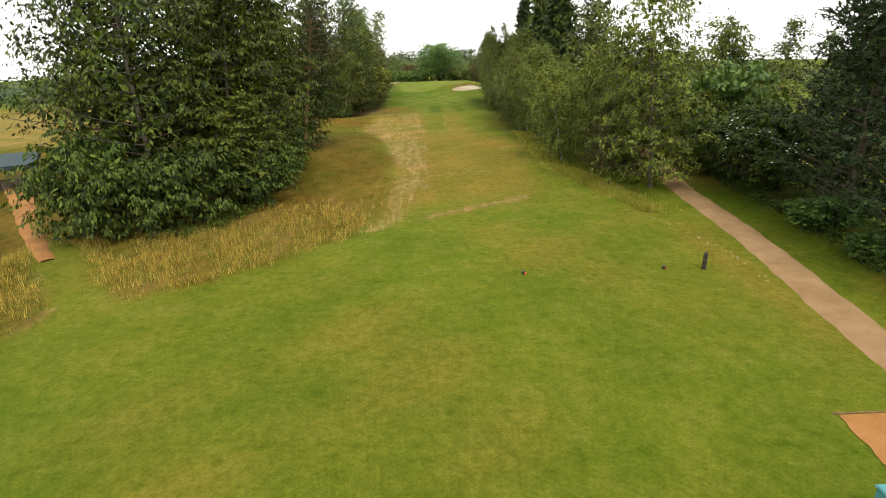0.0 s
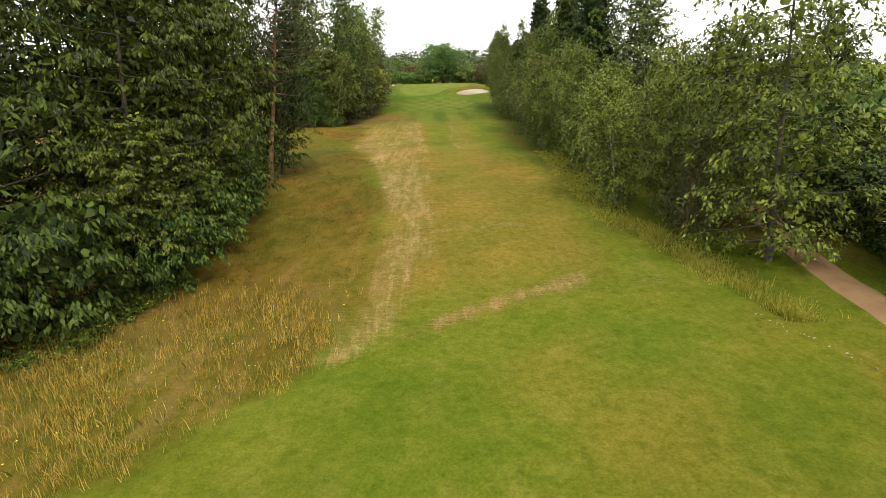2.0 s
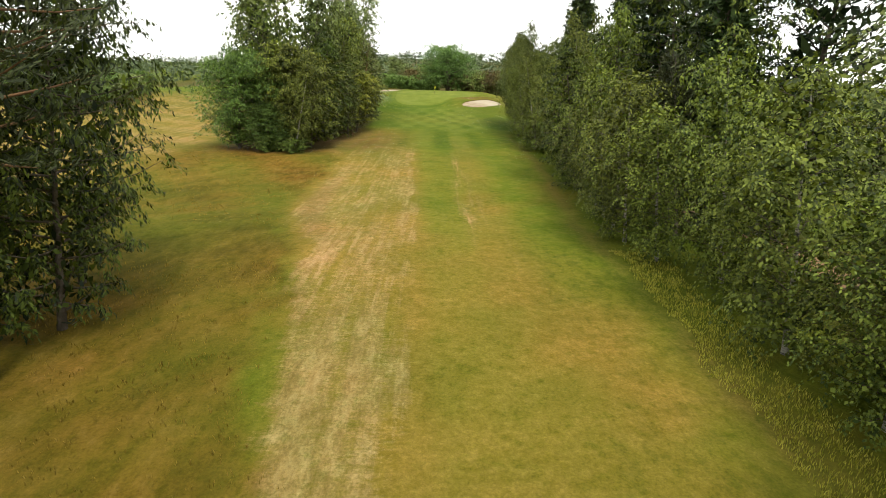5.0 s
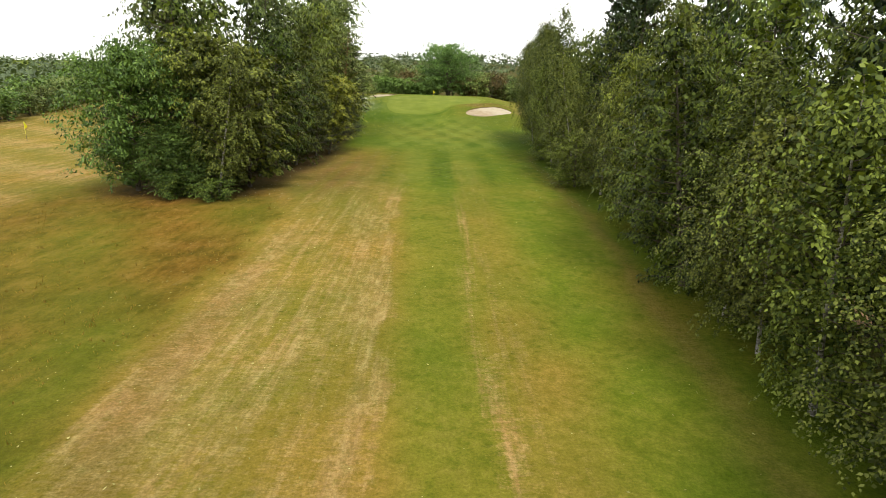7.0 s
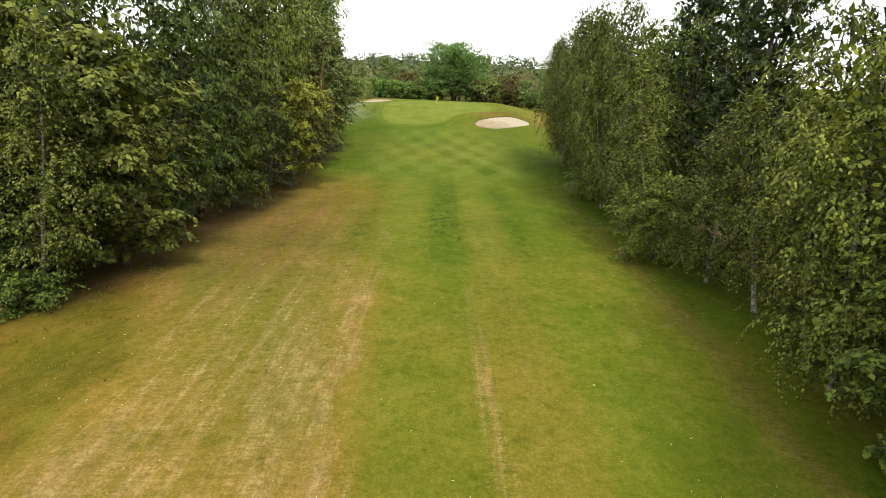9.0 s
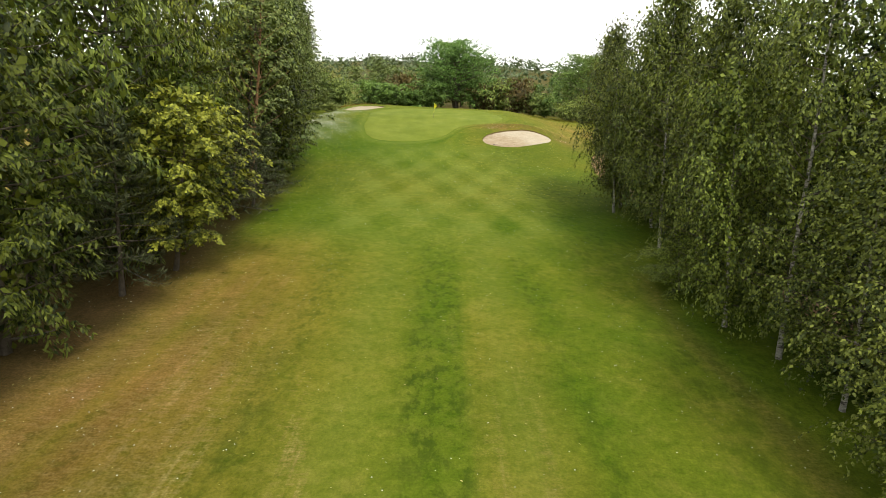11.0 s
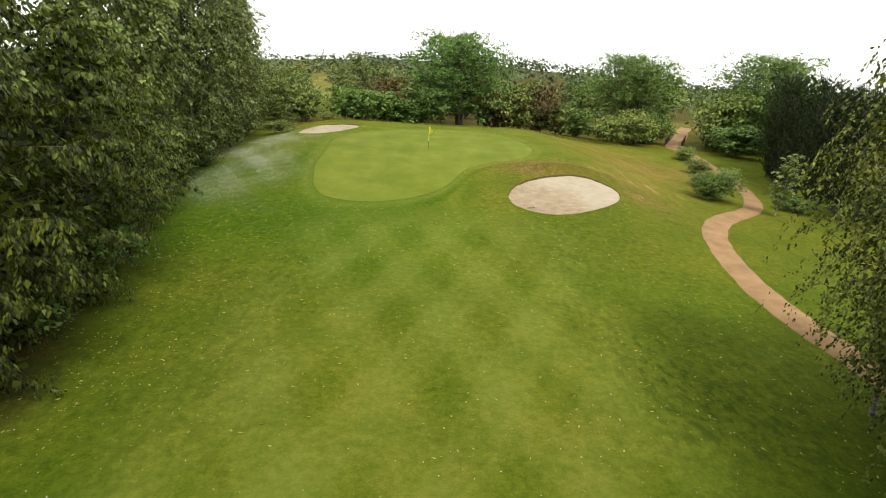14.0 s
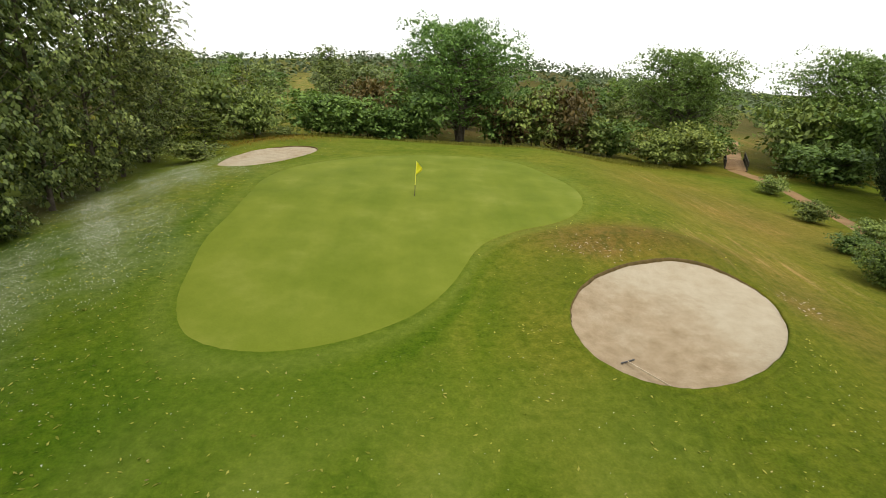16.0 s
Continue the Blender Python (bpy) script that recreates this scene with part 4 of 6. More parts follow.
def tree(name, seed, h, spread, shape, base, limbs, count, size, bark, leaf_mat, clump=0.0, rise=0.35, trunk_r=0.16, stems=1, lean=0.03,
         width=0.5, droop=0.35, flat=0.8, inner=0.12, twigs=7, reach=0.30, fan=1.1, up=0.1, sag=0.35, start=0.35, thick=0.16, gap=0.0,
         label="", category="tree", trunk_top=0.92, jag=0.25, sub="crown", bend=-0.04):
    """A tree: trunk (or several stems), limbs and a crown of leaves. base is where the crown begins, as a share of the height.
    With a clump size the leaves lie over rounded clumps, else along branchlets that fan out from the limbs."""
    r = np.random.default_rng(seed)
    thing = new(name)
    trunks, boughs, clumps, arms = [], [], [], []
    for k in range(stems):
        a = 2 * np.pi * k / max(stems, 1) + r.random()
        off = 0.0 if stems == 1 else 0.25
        foot = np.array([np.cos(a) * off, np.sin(a) * off, -0.15])
        top = np.array([np.cos(a) * spread * (0.12 + 0.25 * (stems > 1)) + r.normal(0, lean * h), np.sin(a) * spread * (0.12 + 0.25 * (stems > 1)) + r.normal(0, lean * h), h * trunk_top * (1 - 0.08 * k)])
        line_p = bent(foot, top, r, 0.05, 9)
        tr = trunk_r * (1.0 if stems == 1 else 0.7)
        trunks.append((line_p, tr * np.linspace(1.0, 0.12, 9) * np.r_[1.35, 1.05, np.ones(7)]))
        m = limbs // stems
        for i in range(m):
            t = (i + r.random() * 0.8) / m
            z = h * (base + (trunk_top - base) * t)
            s = np.clip((z - foot[2]) / (top[2] - foot[2]), 0, 1)
            begin = np.array([np.interp(s, np.linspace(0, 1, 9), line_p[:, c]) for c in range(3)])
            az = i * 2.39996 + r.normal(0, 0.35) + k
            far = spread * SHAPES[shape](t) * (1 - jag + 2 * jag * r.random())
            end = begin + [np.cos(az) * far, np.sin(az) * far, rise * far + r.normal(0, 0.06) * h * 0.3]
            end[2] = max(end[2], 0.25)
            limb = bent(begin, end, r, 0.12, 4, bend)
            boughs.append((limb, max(trunk_r * 0.38 * (1 - 0.7 * t), 0.018) * np.linspace(1, 0.15, 4)))
            if r.random() < gap:
                continue
            arms.append((limb, float(SHAPES[shape](t)), az))
            for q in range(2):
                c = np.array([np.interp(1.0 - 0.42 * q, np.linspace(0, 1, 4), limb[:, d]) for d in range(3)]) + r.normal(0, 0.08, 3) * far
                rad = clump * spread * (0.7 + 0.6 * r.random()) * (0.55 + 0.45 * SHAPES[shape](t))
                if c[2] - rad * flat < 0.05 and base < 0.2:
                    c[2] = rad * flat + 0.05
                clumps.append((*c, rad))
        clumps.append((*line_p[-1], clump * spread * 0.55))
        arms.append((line_p[5:], 0.6, float(r.uniform(0, 6.28))))
    wood = tubes_mesh("trunk", trunks + (boughs if name != "distant_tree" else boughs[::5]), 5)
    part("trunk", wood, bark, thing)
    wood.materials.append(BARK if bark is BIRCH_BARK else bark)
    if clump:
        v, f = clump_leaves(clumps, count, size, r, width=width, droop=droop, flat=flat, inner=inner)
    else:
        v, f = branch_leaves(arms, count, size, r, width, droop, twigs, reach * spread, fan, up, sag, inner, start, thick)
    v[:, 2] = np.maximum(v[:, 2], 0.0)
    part(sub, arrays_mesh(sub, v, f), leaf_mat, thing)
    tagged(thing, label, category)
    return thing


PLACED = {}


def stand(kind, x, y, turn=0.0, scale=1.0, tall=1.0, label="", group="", lean=0.0):
    """Stand a tree of the kind on the land; the first one is the original and the rest are copies."""
    m = pose(x, y, float(land(x, y)) - 0.03, 0, lean, 0) @ pose(0, 0, 0, 0, 0, turn) @ Matrix.Diagonal((scale, scale, scale * tall, 1))
    if kind in PLACED:
        ob = copy_thing(PLACED[kind], Matrix.Identity(4))
        ob.matrix_basis = m
    else:
        ob = PLACED[kind] = tree(**KINDS[kind])
        ob.matrix_basis = m
    tagged(ob, label, group=group)
    return ob


def kinds():
    """What each kind of tree is built from; the _back kinds stand behind others and carry fewer, larger leaves."""
    broad = dict(bark=BARK, width=0.37, droop=0.75, rise=0.30, sag=0.45, inner=0.12)
    birch = dict(bark=BIRCH_BARK, leaf_mat=LEAF_BIRCH, rise=0.45, droop=0.9, width=0.62, sag=1.15, up=0.1, thick=0.12, fan=1.3, gap=0.06, inner=0.24, start=0.2, twigs=9, reach=0.42)
    bush = dict(bark=BARK, category="shrub", sub="foliage", stems=2, shape="round", base=0.02)
    pine = dict(bark=PINE_BARK, leaf_mat=NEEDLE, width=0.13, droop=-0.35, up=0.45, sag=0.0, thick=0.22, inner=0.10)
    fir = dict(bark=BARK, leaf_mat=NEEDLE_DARK, shape="cone", base=0.02, trunk_r=0.2, rise=0.42, up=0.5, sag=0.25, droop=0.1, width=0.30, thick=0.22, fan=0.9, inner=0.12)
    d = {
        "broad_a": dict(name="broadleaf_tree", seed=1, h=14.0, spread=4.2, shape="round", base=0.05, limbs=60, count=9800, size=0.245, leaf_mat=LEAF_DARK, trunk_r=0.2, label="tall dense dark green broadleaf tree", **broad),
        "cherry": dict(name="wild_cherry_tree", seed=51, h=13.0, spread=3.9, shape="round", base=0.03, limbs=62, count=15000, size=0.20, leaf_mat=LEAF_CHERRY, bark=BARK, trunk_r=0.17, jag=0.3, width=0.40, droop=1.5, rise=0.16, up=0.08, sag=0.22, thick=0.07, fan=1.15, twigs=11, reach=0.27, inner=0.16, start=0.3, label="dark green wild cherry with leaves hanging along tiered branches"),
        "broad_b": dict(name="broadleaf_tree", seed=2, h=12.0, spread=3.5, shape="egg", base=0.04, limbs=54, count=8800, size=0.225, leaf_mat=LEAF_MID, trunk_r=0.17, label="leafy mid-green broadleaf tree with foliage to the ground", **broad),
        "broad_c": dict(name="broadleaf_tree", seed=3, h=16.0, spread=3.8, shape="flame", base=0.12, limbs=60, count=9600, size=0.23, leaf_mat=LEAF_MID, trunk_r=0.2, label="tall upright green broadleaf tree", **broad),
        "dense": dict(name="broadleaf_tree", seed=31, h=11.5, spread=3.4, shape="egg", base=0.02, limbs=72, count=8200, size=0.24, leaf_mat=LEAF_LIME, trunk_r=0.16, jag=0.14, label="dense broadleaf tree with drooping leaves down to the ground", **broad),
        "dome": dict(name="broadleaf_tree", seed=32, h=9.4, spread=3.7, shape="round", base=0.02, limbs=110, count=21000, size=0.235, leaf_mat=LEAF_LAUREL, clump=0.27, trunk_r=0.16, jag=0.08, label="rounded dome-shaped green broadleaf tree", **broad),
        "alder": dict(name="alder_tree", seed=34, h=10.5, spread=2.5, shape="flame", base=0.02, limbs=60, count=11000, size=0.14, leaf_mat=LEAF_DARK, trunk_r=0.13, jag=0.24, label="dense dark green alder tree with foliage to the ground", **dict(broad, width=0.55, reach=0.36)),
        "birch_a": dict(name="birch_tree", seed=4, h=13.5, spread=2.35, shape="flame", base=0.07, limbs=52, count=12500, size=0.104, trunk_r=0.095, label="slender birch tree with white bark and drooping small leaves", **birch),
        "birch_b": dict(name="birch_tree", seed=5, h=9.5, spread=2.15, shape="egg", base=0.05, limbs=46, count=10000, size=0.108, trunk_r=0.09, label="young birch tree with pale stem and hanging olive-green leaves", **dict(birch, leaf_mat=LEAF_YELLOW)),
        "birch_c": dict(name="birch_tree", seed=6, h=14.0, spread=2.3, shape="flame", base=0.17, limbs=42, count=9000, size=0.122, trunk_r=0.12, jag=0.35, label="tall airy birch tree with visible white trunk", **birch),
        "birch_d": dict(name="birch_tree", seed=33, h=13.0, spread=2.9, shape="flame", base=0.11, limbs=64, count=16500, size=0.112, trunk_r=0.085, label="dense birch tree with hanging leaves and white trunk base", **birch),
        "pine_a": dict(name="pine_tree", seed=7, h=14.0, spread=2.9, shape="top", base=0.40, limbs=46, count=9000, size=0.26, rise=0.22, trunk_r=0.18, gap=0.10, label="scots pine with orange-brown trunk and grey-green needles", **pine),
        "pine_low": dict(name="pine_tree", seed=27, h=8.0, spread=2.6, shape="cone", base=0.12, limbs=46, count=9500, size=0.24, rise=0.12, trunk_r=0.13, label="young pine with low grey-green boughs", **dict(pine, bark=BARK)),
        "pine_young": dict(name="young_pine", seed=8, h=4.7, spread=1.35, shape="cone", base=0.03, limbs=52, count=7500, size=0.16, rise=0.55, trunk_r=0.05, label="bushy young pine with grey-green needles", **dict(pine, leaf_mat=NEEDLE_YOUNG, up=1.2, droop=-0.9)),
        "conifer": dict(name="conifer_tree", seed=9, h=13.0, spread=3.0, limbs=84, count=5600, size=0.36, jag=0.18, label="dense dark green conifer with foliage to the ground", **fir),
        "conifer_near": dict(name="conifer_tree", seed=36, h=13.0, spread=3.0, limbs=96, count=12500, size=0.23, jag=0.16, label="dense dark green conifer with fine foliage to the ground", **fir),
        "poplar": dict(name="poplar_tree", seed=10, h=16.5, spread=2.7, shape="column", base=0.01, limbs=76, count=10500, size=0.205, leaf_mat=LEAF_POPLAR, bark=BARK, rise=0.62, trunk_r=0.14, width=0.72, droop=0.7, up=0.25, sag=0.5, start=0.2, reach=0.36, thick=0.2, label="tall poplar with fluttering silvery green leaves"),
        "poplar_airy": dict(name="poplar_tree", seed=44, h=15.0, spread=2.2, shape="column", base=0.22, limbs=36, count=3400, size=0.20, leaf_mat=LEAF_POPLAR, bark=PINE_BARK, rise=0.9, trunk_r=0.19, width=0.72, droop=0.5, up=0.4, sag=0.3, reach=0.40, inner=0.02, label="tall thin poplar with light brown trunk and sparse leaves"),
        "layered": dict(name="spreading_tree", seed=12, h=8.6, spread=3.3, shape="egg", base=0.05, limbs=50, count=12500, size=0.17, leaf_mat=LEAF_LIME, bark=BARK, rise=0.05, trunk_r=0.13, width=0.45, droop=0.35, up=0.0, sag=0.25, fan=1.3, reach=0.36, thick=0.2, inner=0.06, label="spreading tree with layered drooping green branches"),
        "maple": dict(name="field_maple", seed=13, h=9.0, spread=2.8, shape="egg", base=0.06, limbs=48, count=10000, size=0.19, leaf_mat=LEAF_YELLOW, trunk_r=0.12, label="bushy yellow-green field maple", **dict(broad, width=0.66, droop=0.45)),
        "maple_gold": dict(name="field_maple", seed=43, h=9.4, spread=2.9, shape="egg", base=0.16, limbs=46, count=12500, size=0.165, leaf_mat=LEAF_GOLD, trunk_r=0.12, label="golden-green field maple with bare lower trunk", **dict(broad, width=0.66, droop=0.45)),
        "oak": dict(name="oak_tree", seed=14, h=15.0, spread=6.9, shape="round", base=0.11, limbs=110, count=32000, size=0.29, leaf_mat=LEAF_OAK, bark=BARK, clump=0.235, rise=0.38, trunk_r=0.42, stems=3, width=0.6, inner=0.08, flat=0.85, jag=0.07, label="large many-stemmed oak with a wide green crown"),
        "shrub_a": dict(name="shrub", seed=15, h=3.6, spread=2.2, limbs=44, count=4600, size=0.20, leaf_mat=LEAF_SHRUB, trunk_r=0.06, width=0.42, droop=1.1, thick=0.10, reach=0.34, inner=0.12, label="dense dark green leafy shrub growing to the ground", trunk_top=0.8, **bush),
        "shrub_tall": dict(name="shrub", seed=35, h=5.3, spread=3.1, limbs=56, count=8500, size=0.20, leaf_mat=LEAF_DARK, trunk_r=0.08, width=0.45, droop=0.5, reach=0.28, inner=0.12, label="tall dark elder shrub with leaves to the ground beside a path", trunk_top=0.85, **bush),
        "laurel": dict(name="shrub", seed=52, h=2.3, spread=1.75, limbs=48, count=9500, size=0.13, leaf_mat=LEAF_LAUREL, clump=0.30, trunk_r=0.05, width=0.5, flat=0.7, jag=0.05, inner=0.2, label="dense rounded laurel bush with glossy leaves beside a path", trunk_top=0.72, **bush),
        "cypress": dict(name="conifer_tree", seed=53, h=12.0, spread=2.0, shape="column", base=0.0, limbs=84, count=6200, size=0.30, leaf_mat=NEEDLE_DARK, bark=BARK, trunk_r=0.16, rise=1.3, up=1.3, sag=0.0, droop=-0.7, width=0.24, thick=0.25, fan=0.7, reach=0.36, inner=0.2, jag=0.14, label="dense dark green cypress with upright plumes in a tall hedge"),
        "shrub_far": dict(name="shrub", seed=16, h=3.4, spread=2.1, limbs=30, count=2600, size=0.31, leaf_mat=LEAF_HEDGE, clump=0.34, trunk_r=0.05, width=0.6, label="rounded mid-green shrub in a hedgerow", trunk_top=0.8, **bush),
        "shrub_dark": dict(name="shrub", seed=26, h=3.6, spread=2.2, limbs=30, count=2600, size=0.31, leaf_mat=LEAF_OAK, clump=0.34, trunk_r=0.05, width=0.6, label="rounded dark green shrub in a hedgerow", trunk_top=0.8, **bush),
        "shrub_red": dict(name="shrub", seed=17, h=3.8, spread=2.2, limbs=28, count=2700, size=0.31, leaf_mat=LEAF_RED, clump=0.33, trunk_r=0.06, width=0.5, label="reddish brown hawthorn bush in a hedgerow", trunk_top=0.85, **bush),
        "far_a": dict(name="distant_tree", seed=18, h=10.0, spread=4.2, shape="round", base=0.06, limbs=36, count=950, size=0.70, leaf_mat=LEAF_FAR_HAZE, bark=BARK, clump=0.27, trunk_r=0.2, width=0.65, label="distant rounded green tree behind the hedge"),
        "far_b": dict(name="distant_tree", seed=19, h=10.5, spread=3.6, shape="egg", base=0.05, limbs=36, count=950, size=0.66, leaf_mat=LEAF_OAK, bark=BARK, clump=0.27, trunk_r=0.2, width=0.65, label="distant dark green tree behind the hedge"),
        "far_c": dict(name="distant_tree", seed=20, h=8.0, spread=4.0, shape="round", base=0.04, limbs=32, count=950, size=0.66, leaf_mat=LEAF_FAR_HAZE, bark=BARK, clump=0.27, trunk_r=0.18, width=0.65, label="distant olive-green willow-like tree"),
        "sapling": dict(name="sapling", seed=21, h=5.0, spread=0.8, shape="egg", base=0.16, limbs=34, count=5200, size=0.13, leaf_mat=LEAF_POPLAR, bark=BIRCH_BARK, rise=0.5, trunk_r=0.045, width=0.6, droop=0.6, inner=0.06, reach=0.45, label="young birch sapling with thin pale stem on grass"),
    }
    for k, grow in (("broad_a", 1.3), ("broad_b", 1.3), ("broad_c", 1.3), ("poplar", 1.6), ("birch_c", 1.6), ("conifer", 1.4)):
        d[k + "_back"] = dict(d[k], count=int(d[k]["count"] * 0.34), size=d[k]["size"] * grow, seed=d[k]["seed"] + 100)
    return d


KINDS = kinds()


def jitter(k, amount):
    """A repeatable uneven value for the k-th of a row."""
    return amount * math.sin(k * 12.9898 + 4.1) * math.cos(k * 3.77)


def group_of(group, trees):
    """Trees of a group: kind, x, y, turn, scale, stretch; those at the fairway's edge lean out to the light."""
    for kind, x, y, turn, s, tall in trees:
        edge = kind.endswith("_back") or kind in ("dome", "pine_young") or kind.startswith("shrub") or abs(x) > 17.5 or y > 200
        stand(kind, x, y, turn, s, tall, group=group, lean=0.0 if edge else math.copysign(8.0, -x))


group_of("wood west of the tee", [
    ("shrub_a", -15.0, 28.8, 20, 1.15, 1.05), ("shrub_a", -17.7, 28.6, 130, 1.1, 1.25), ("shrub_a", -18.9, 31.4, 230, 1.15, 1.3), ("broad_b", -19.4, 34.4, 130, 0.8, 1.0), ("broad_a_back", -21.6, 35.6, 250, 0.85, 1.1), ("shrub_a", -13.0, 31.0, 200, 1.15, 1.2), ("broad_a_back", -16.2, 32.8, 0, 1.02, 1.02), ("cherry", -13.2, 36.6, 110, 1.0, 1.12),
    ("broad_c_back", -18.5, 37.5, 40, 1.05, 1.0), ("cherry", -12.9, 41.0, 75, 0.98, 1.15), ("cherry", -13.4, 45.0, 200, 0.92, 1.2), ("broad_a_back", -19.5, 43.0, 310, 1.05, 1.1), ("broad_c_back", -19.6, 39.0, 10, 1.0, 1.0), ("broad_a_back", -17.5, 40.5, 77, 1.0, 1.15), ("broad_c_back", -15.8, 41.8, 177, 1.0, 1.0), ("broad_c_back", -17.0, 46.8, 277, 1.0, 1.0), ("broad_a_back", -19.8, 36.4, 130, 0.9, 1.15), ("shrub_a", -11.2, 34.2, 10, 0.95, 1.1), ("cherry", -12.2, 33.9, 300, 0.62, 0.9), ("broad_a_back", -14.6, 38.8, 35, 0.85, 1.1), ("shrub_a", -11.0, 38.4, 110, 0.95, 1.25), ("cherry", -11.9, 39.2, 160, 0.66, 1.0), ("broad_a_back", -15.4, 44.0, 235, 0.9, 1.15), ("shrub_a", -11.3, 42.6, 210, 0.95, 1.25),
    ("pine_a", -11.7, 50.6, 10, 1.05, 1.05), ("broad_a", -11.7, 53.8, 66, 0.60, 1.40), ("broad_a", -13.4, 57.5, 306, 0.62, 1.35), ("broad_a", -14.6, 55.0, 166, 0.70, 1.30), ("broad_b", -14.6, 48.6, 266, 0.6, 1.35), ("broad_c", -14.9, 50.0, 20, 0.85, 1.1), ("broad_b", -13.6, 53.0, 160, 0.7, 1.15), ("broad_b_back", -18.0, 50.5, 250, 1.05, 1.2), ("shrub_a", -12.7, 47.6, 60, 0.9, 0.95), ("broad_c_back", -16.5, 54.0, 250, 0.9, 1.05)])
group_of("trees along the west edge", [
    ("dome", -21.4, 97.6, 15, 1.02, 1.12), ("broad_c_back", -20.0, 103.5, 60, 1.0, 1.15), ("poplar_back", -21.8, 108.0, 160, 1.05, 1.2), ("dome", -17.9, 96.6, 95, 0.62, 0.9), ("broad_a_back", -19.0, 102.5, 115, 0.9, 1.25), ("dense", -17.6, 99.8, 215, 0.95, 1.1), ("maple", -15.9, 98.8, 80, 1.05, 1.25), ("birch_c", -15.0, 96.2, 0, 0.85, 0.95), ("maple", -14.3, 100.8, 120, 1.25, 1.0), ("shrub_a", -14.8, 95.3, 50, 0.62, 0.8), ("shrub_a", -17.6, 96.0, 50, 0.7, 0.8),
    ("broad_c_back", -17.0, 103.5, 220, 0.95, 1.0), ("broad_a", -14.8, 107.0, 260, 0.82, 1.1), ("poplar_back", -19.5, 107, 0, 1.1, 1.34), ("poplar_back", -20.4, 103.5, 60, 0.95, 1.34), ("poplar", -17, 111.5, 0, 1.05, 1.34), ("broad_b", -13.6, 112.5, 10, 0.9, 1.15), ("broad_a_back", -15.9, 109.8, 120, 0.85, 1.35), ("broad_a_back", -16.2, 119.0, 220, 0.85, 1.35), ("dense", -15.2, 120.8, 20, 1.05, 1.4),
    ("pine_low", -12.7, 117.8, 90, 0.92, 1.15), ("broad_c_back", -15.5, 116.5, 300, 0.9, 1.0), ("maple_gold", -11.9, 121.0, 0, 1.0, 1.0), ("poplar_back", -16.8, 121.5, 70, 1.05, 1.34), ("broad_b", -14.9, 113.4, 10, 0.75, 1.1),
    ("pine_low", -12.4, 130.0, 200, 0.95, 1.05), ("pine_low", -12.2, 133.2, 30, 0.85, 0.95), ("poplar_airy", -13.2, 135.4, 60, 1.0, 1.0), ("dense", -18.4, 137.5, 20, 1.05, 1.5), ("dense", -16.6, 141.0, 250, 0.95, 1.4), ("shrub_a", -15.4, 134.4, 60, 0.9, 1.2), ("broad_c_back", -15.0, 127.0, 140, 0.95, 1.0), ("poplar", -14.8, 138.6, 160, 1.05, 1.28), ("dense", -15.6, 130.4, 75, 1.05, 1.45), ("dense", -17.2, 125.6, 145, 1.0, 1.5), ("broad_a_back", -16.6, 132.0, 45, 1.0, 1.1), ("broad_b", -14.0, 125.0, 45, 0.78, 1.1),
    ("cherry", -13.8, 141.4, 200, 0.95, 1.1), ("cherry", -14.4, 146.6, 20, 0.92, 1.05), ("shrub_dark", -14.6, 143.6, 20, 0.8, 0.8), ("shrub_dark", -15.2, 149.4, 120, 0.8, 0.8), ("broad_a_back", -16.4, 145.0, 10, 0.95, 1.1), ("cherry", -16.0, 151.4, 77, 0.85, 1.1), ("shrub_a", -17.4, 155.4, 20, 0.85, 0.9), ("shrub_a", -18.4, 160.2, 120, 0.85, 0.9), ("shrub_a", -19.2, 165.6, 220, 0.8, 0.9), ("shrub_a", -19.9, 171.0, 320, 0.8, 0.85), ("poplar_back", -18.6, 148.5, 20, 1.05, 1.34), ("poplar", -18, 155.6, 130, 1.05, 1.38), ("broad_c_back", -16.4, 142.8, 45, 0.8, 1.0),
    ("broad_b_back", -17.4, 158.0, 330, 0.78, 0.95), ("poplar", -18.9, 161.5, 200, 1, 1.35), ("poplar", -19.6, 166.5, 280, 0.95, 1.27), ("poplar", -19.9, 171.5, 60, 1.02, 1.35), ("poplar", -20.5, 176.8, 150, 1, 1.35), ("poplar", -20.7, 181.4, 230, 0.98, 1.35),
    ("poplar_back", -21.8, 163.8, 10, 1, 1.38), ("poplar_back", -22.4, 169.2, 40, 1, 1.31), ("poplar_back", -22.8, 174.2, 90, 1, 1.24), ("poplar_back", -23, 179.2, 140, 0.95, 1.24), ("poplar", -21.6, 186, 190, 0.98, 1.06), ("poplar", -22.6, 191.5, 290, 0.95, 1.06), ("poplar", -23.8, 197, 30, 0.95, 1.06), ("broad_b_back", -20.6, 168.8, 12, 0.6, 0.8), ("broad_b_back", -21.4, 179.0, 112, 0.55, 0.8), ("broad_c_back", -23.5, 156.0, 0, 0.95, 1.0), ("broad_c_back", -23.0, 163.0, 0, 0.95, 0.95), ("broad_c_back", -24.0, 170.0, 99, 0.9, 0.85), ("broad_c_back", -24.5, 177.5, 199, 0.85, 0.8), ("broad_b_back", -24.2, 186.0, 49, 0.85, 0.9), ("broad_b_back", -23.0, 191.5, 149, 0.7, 0.85)])
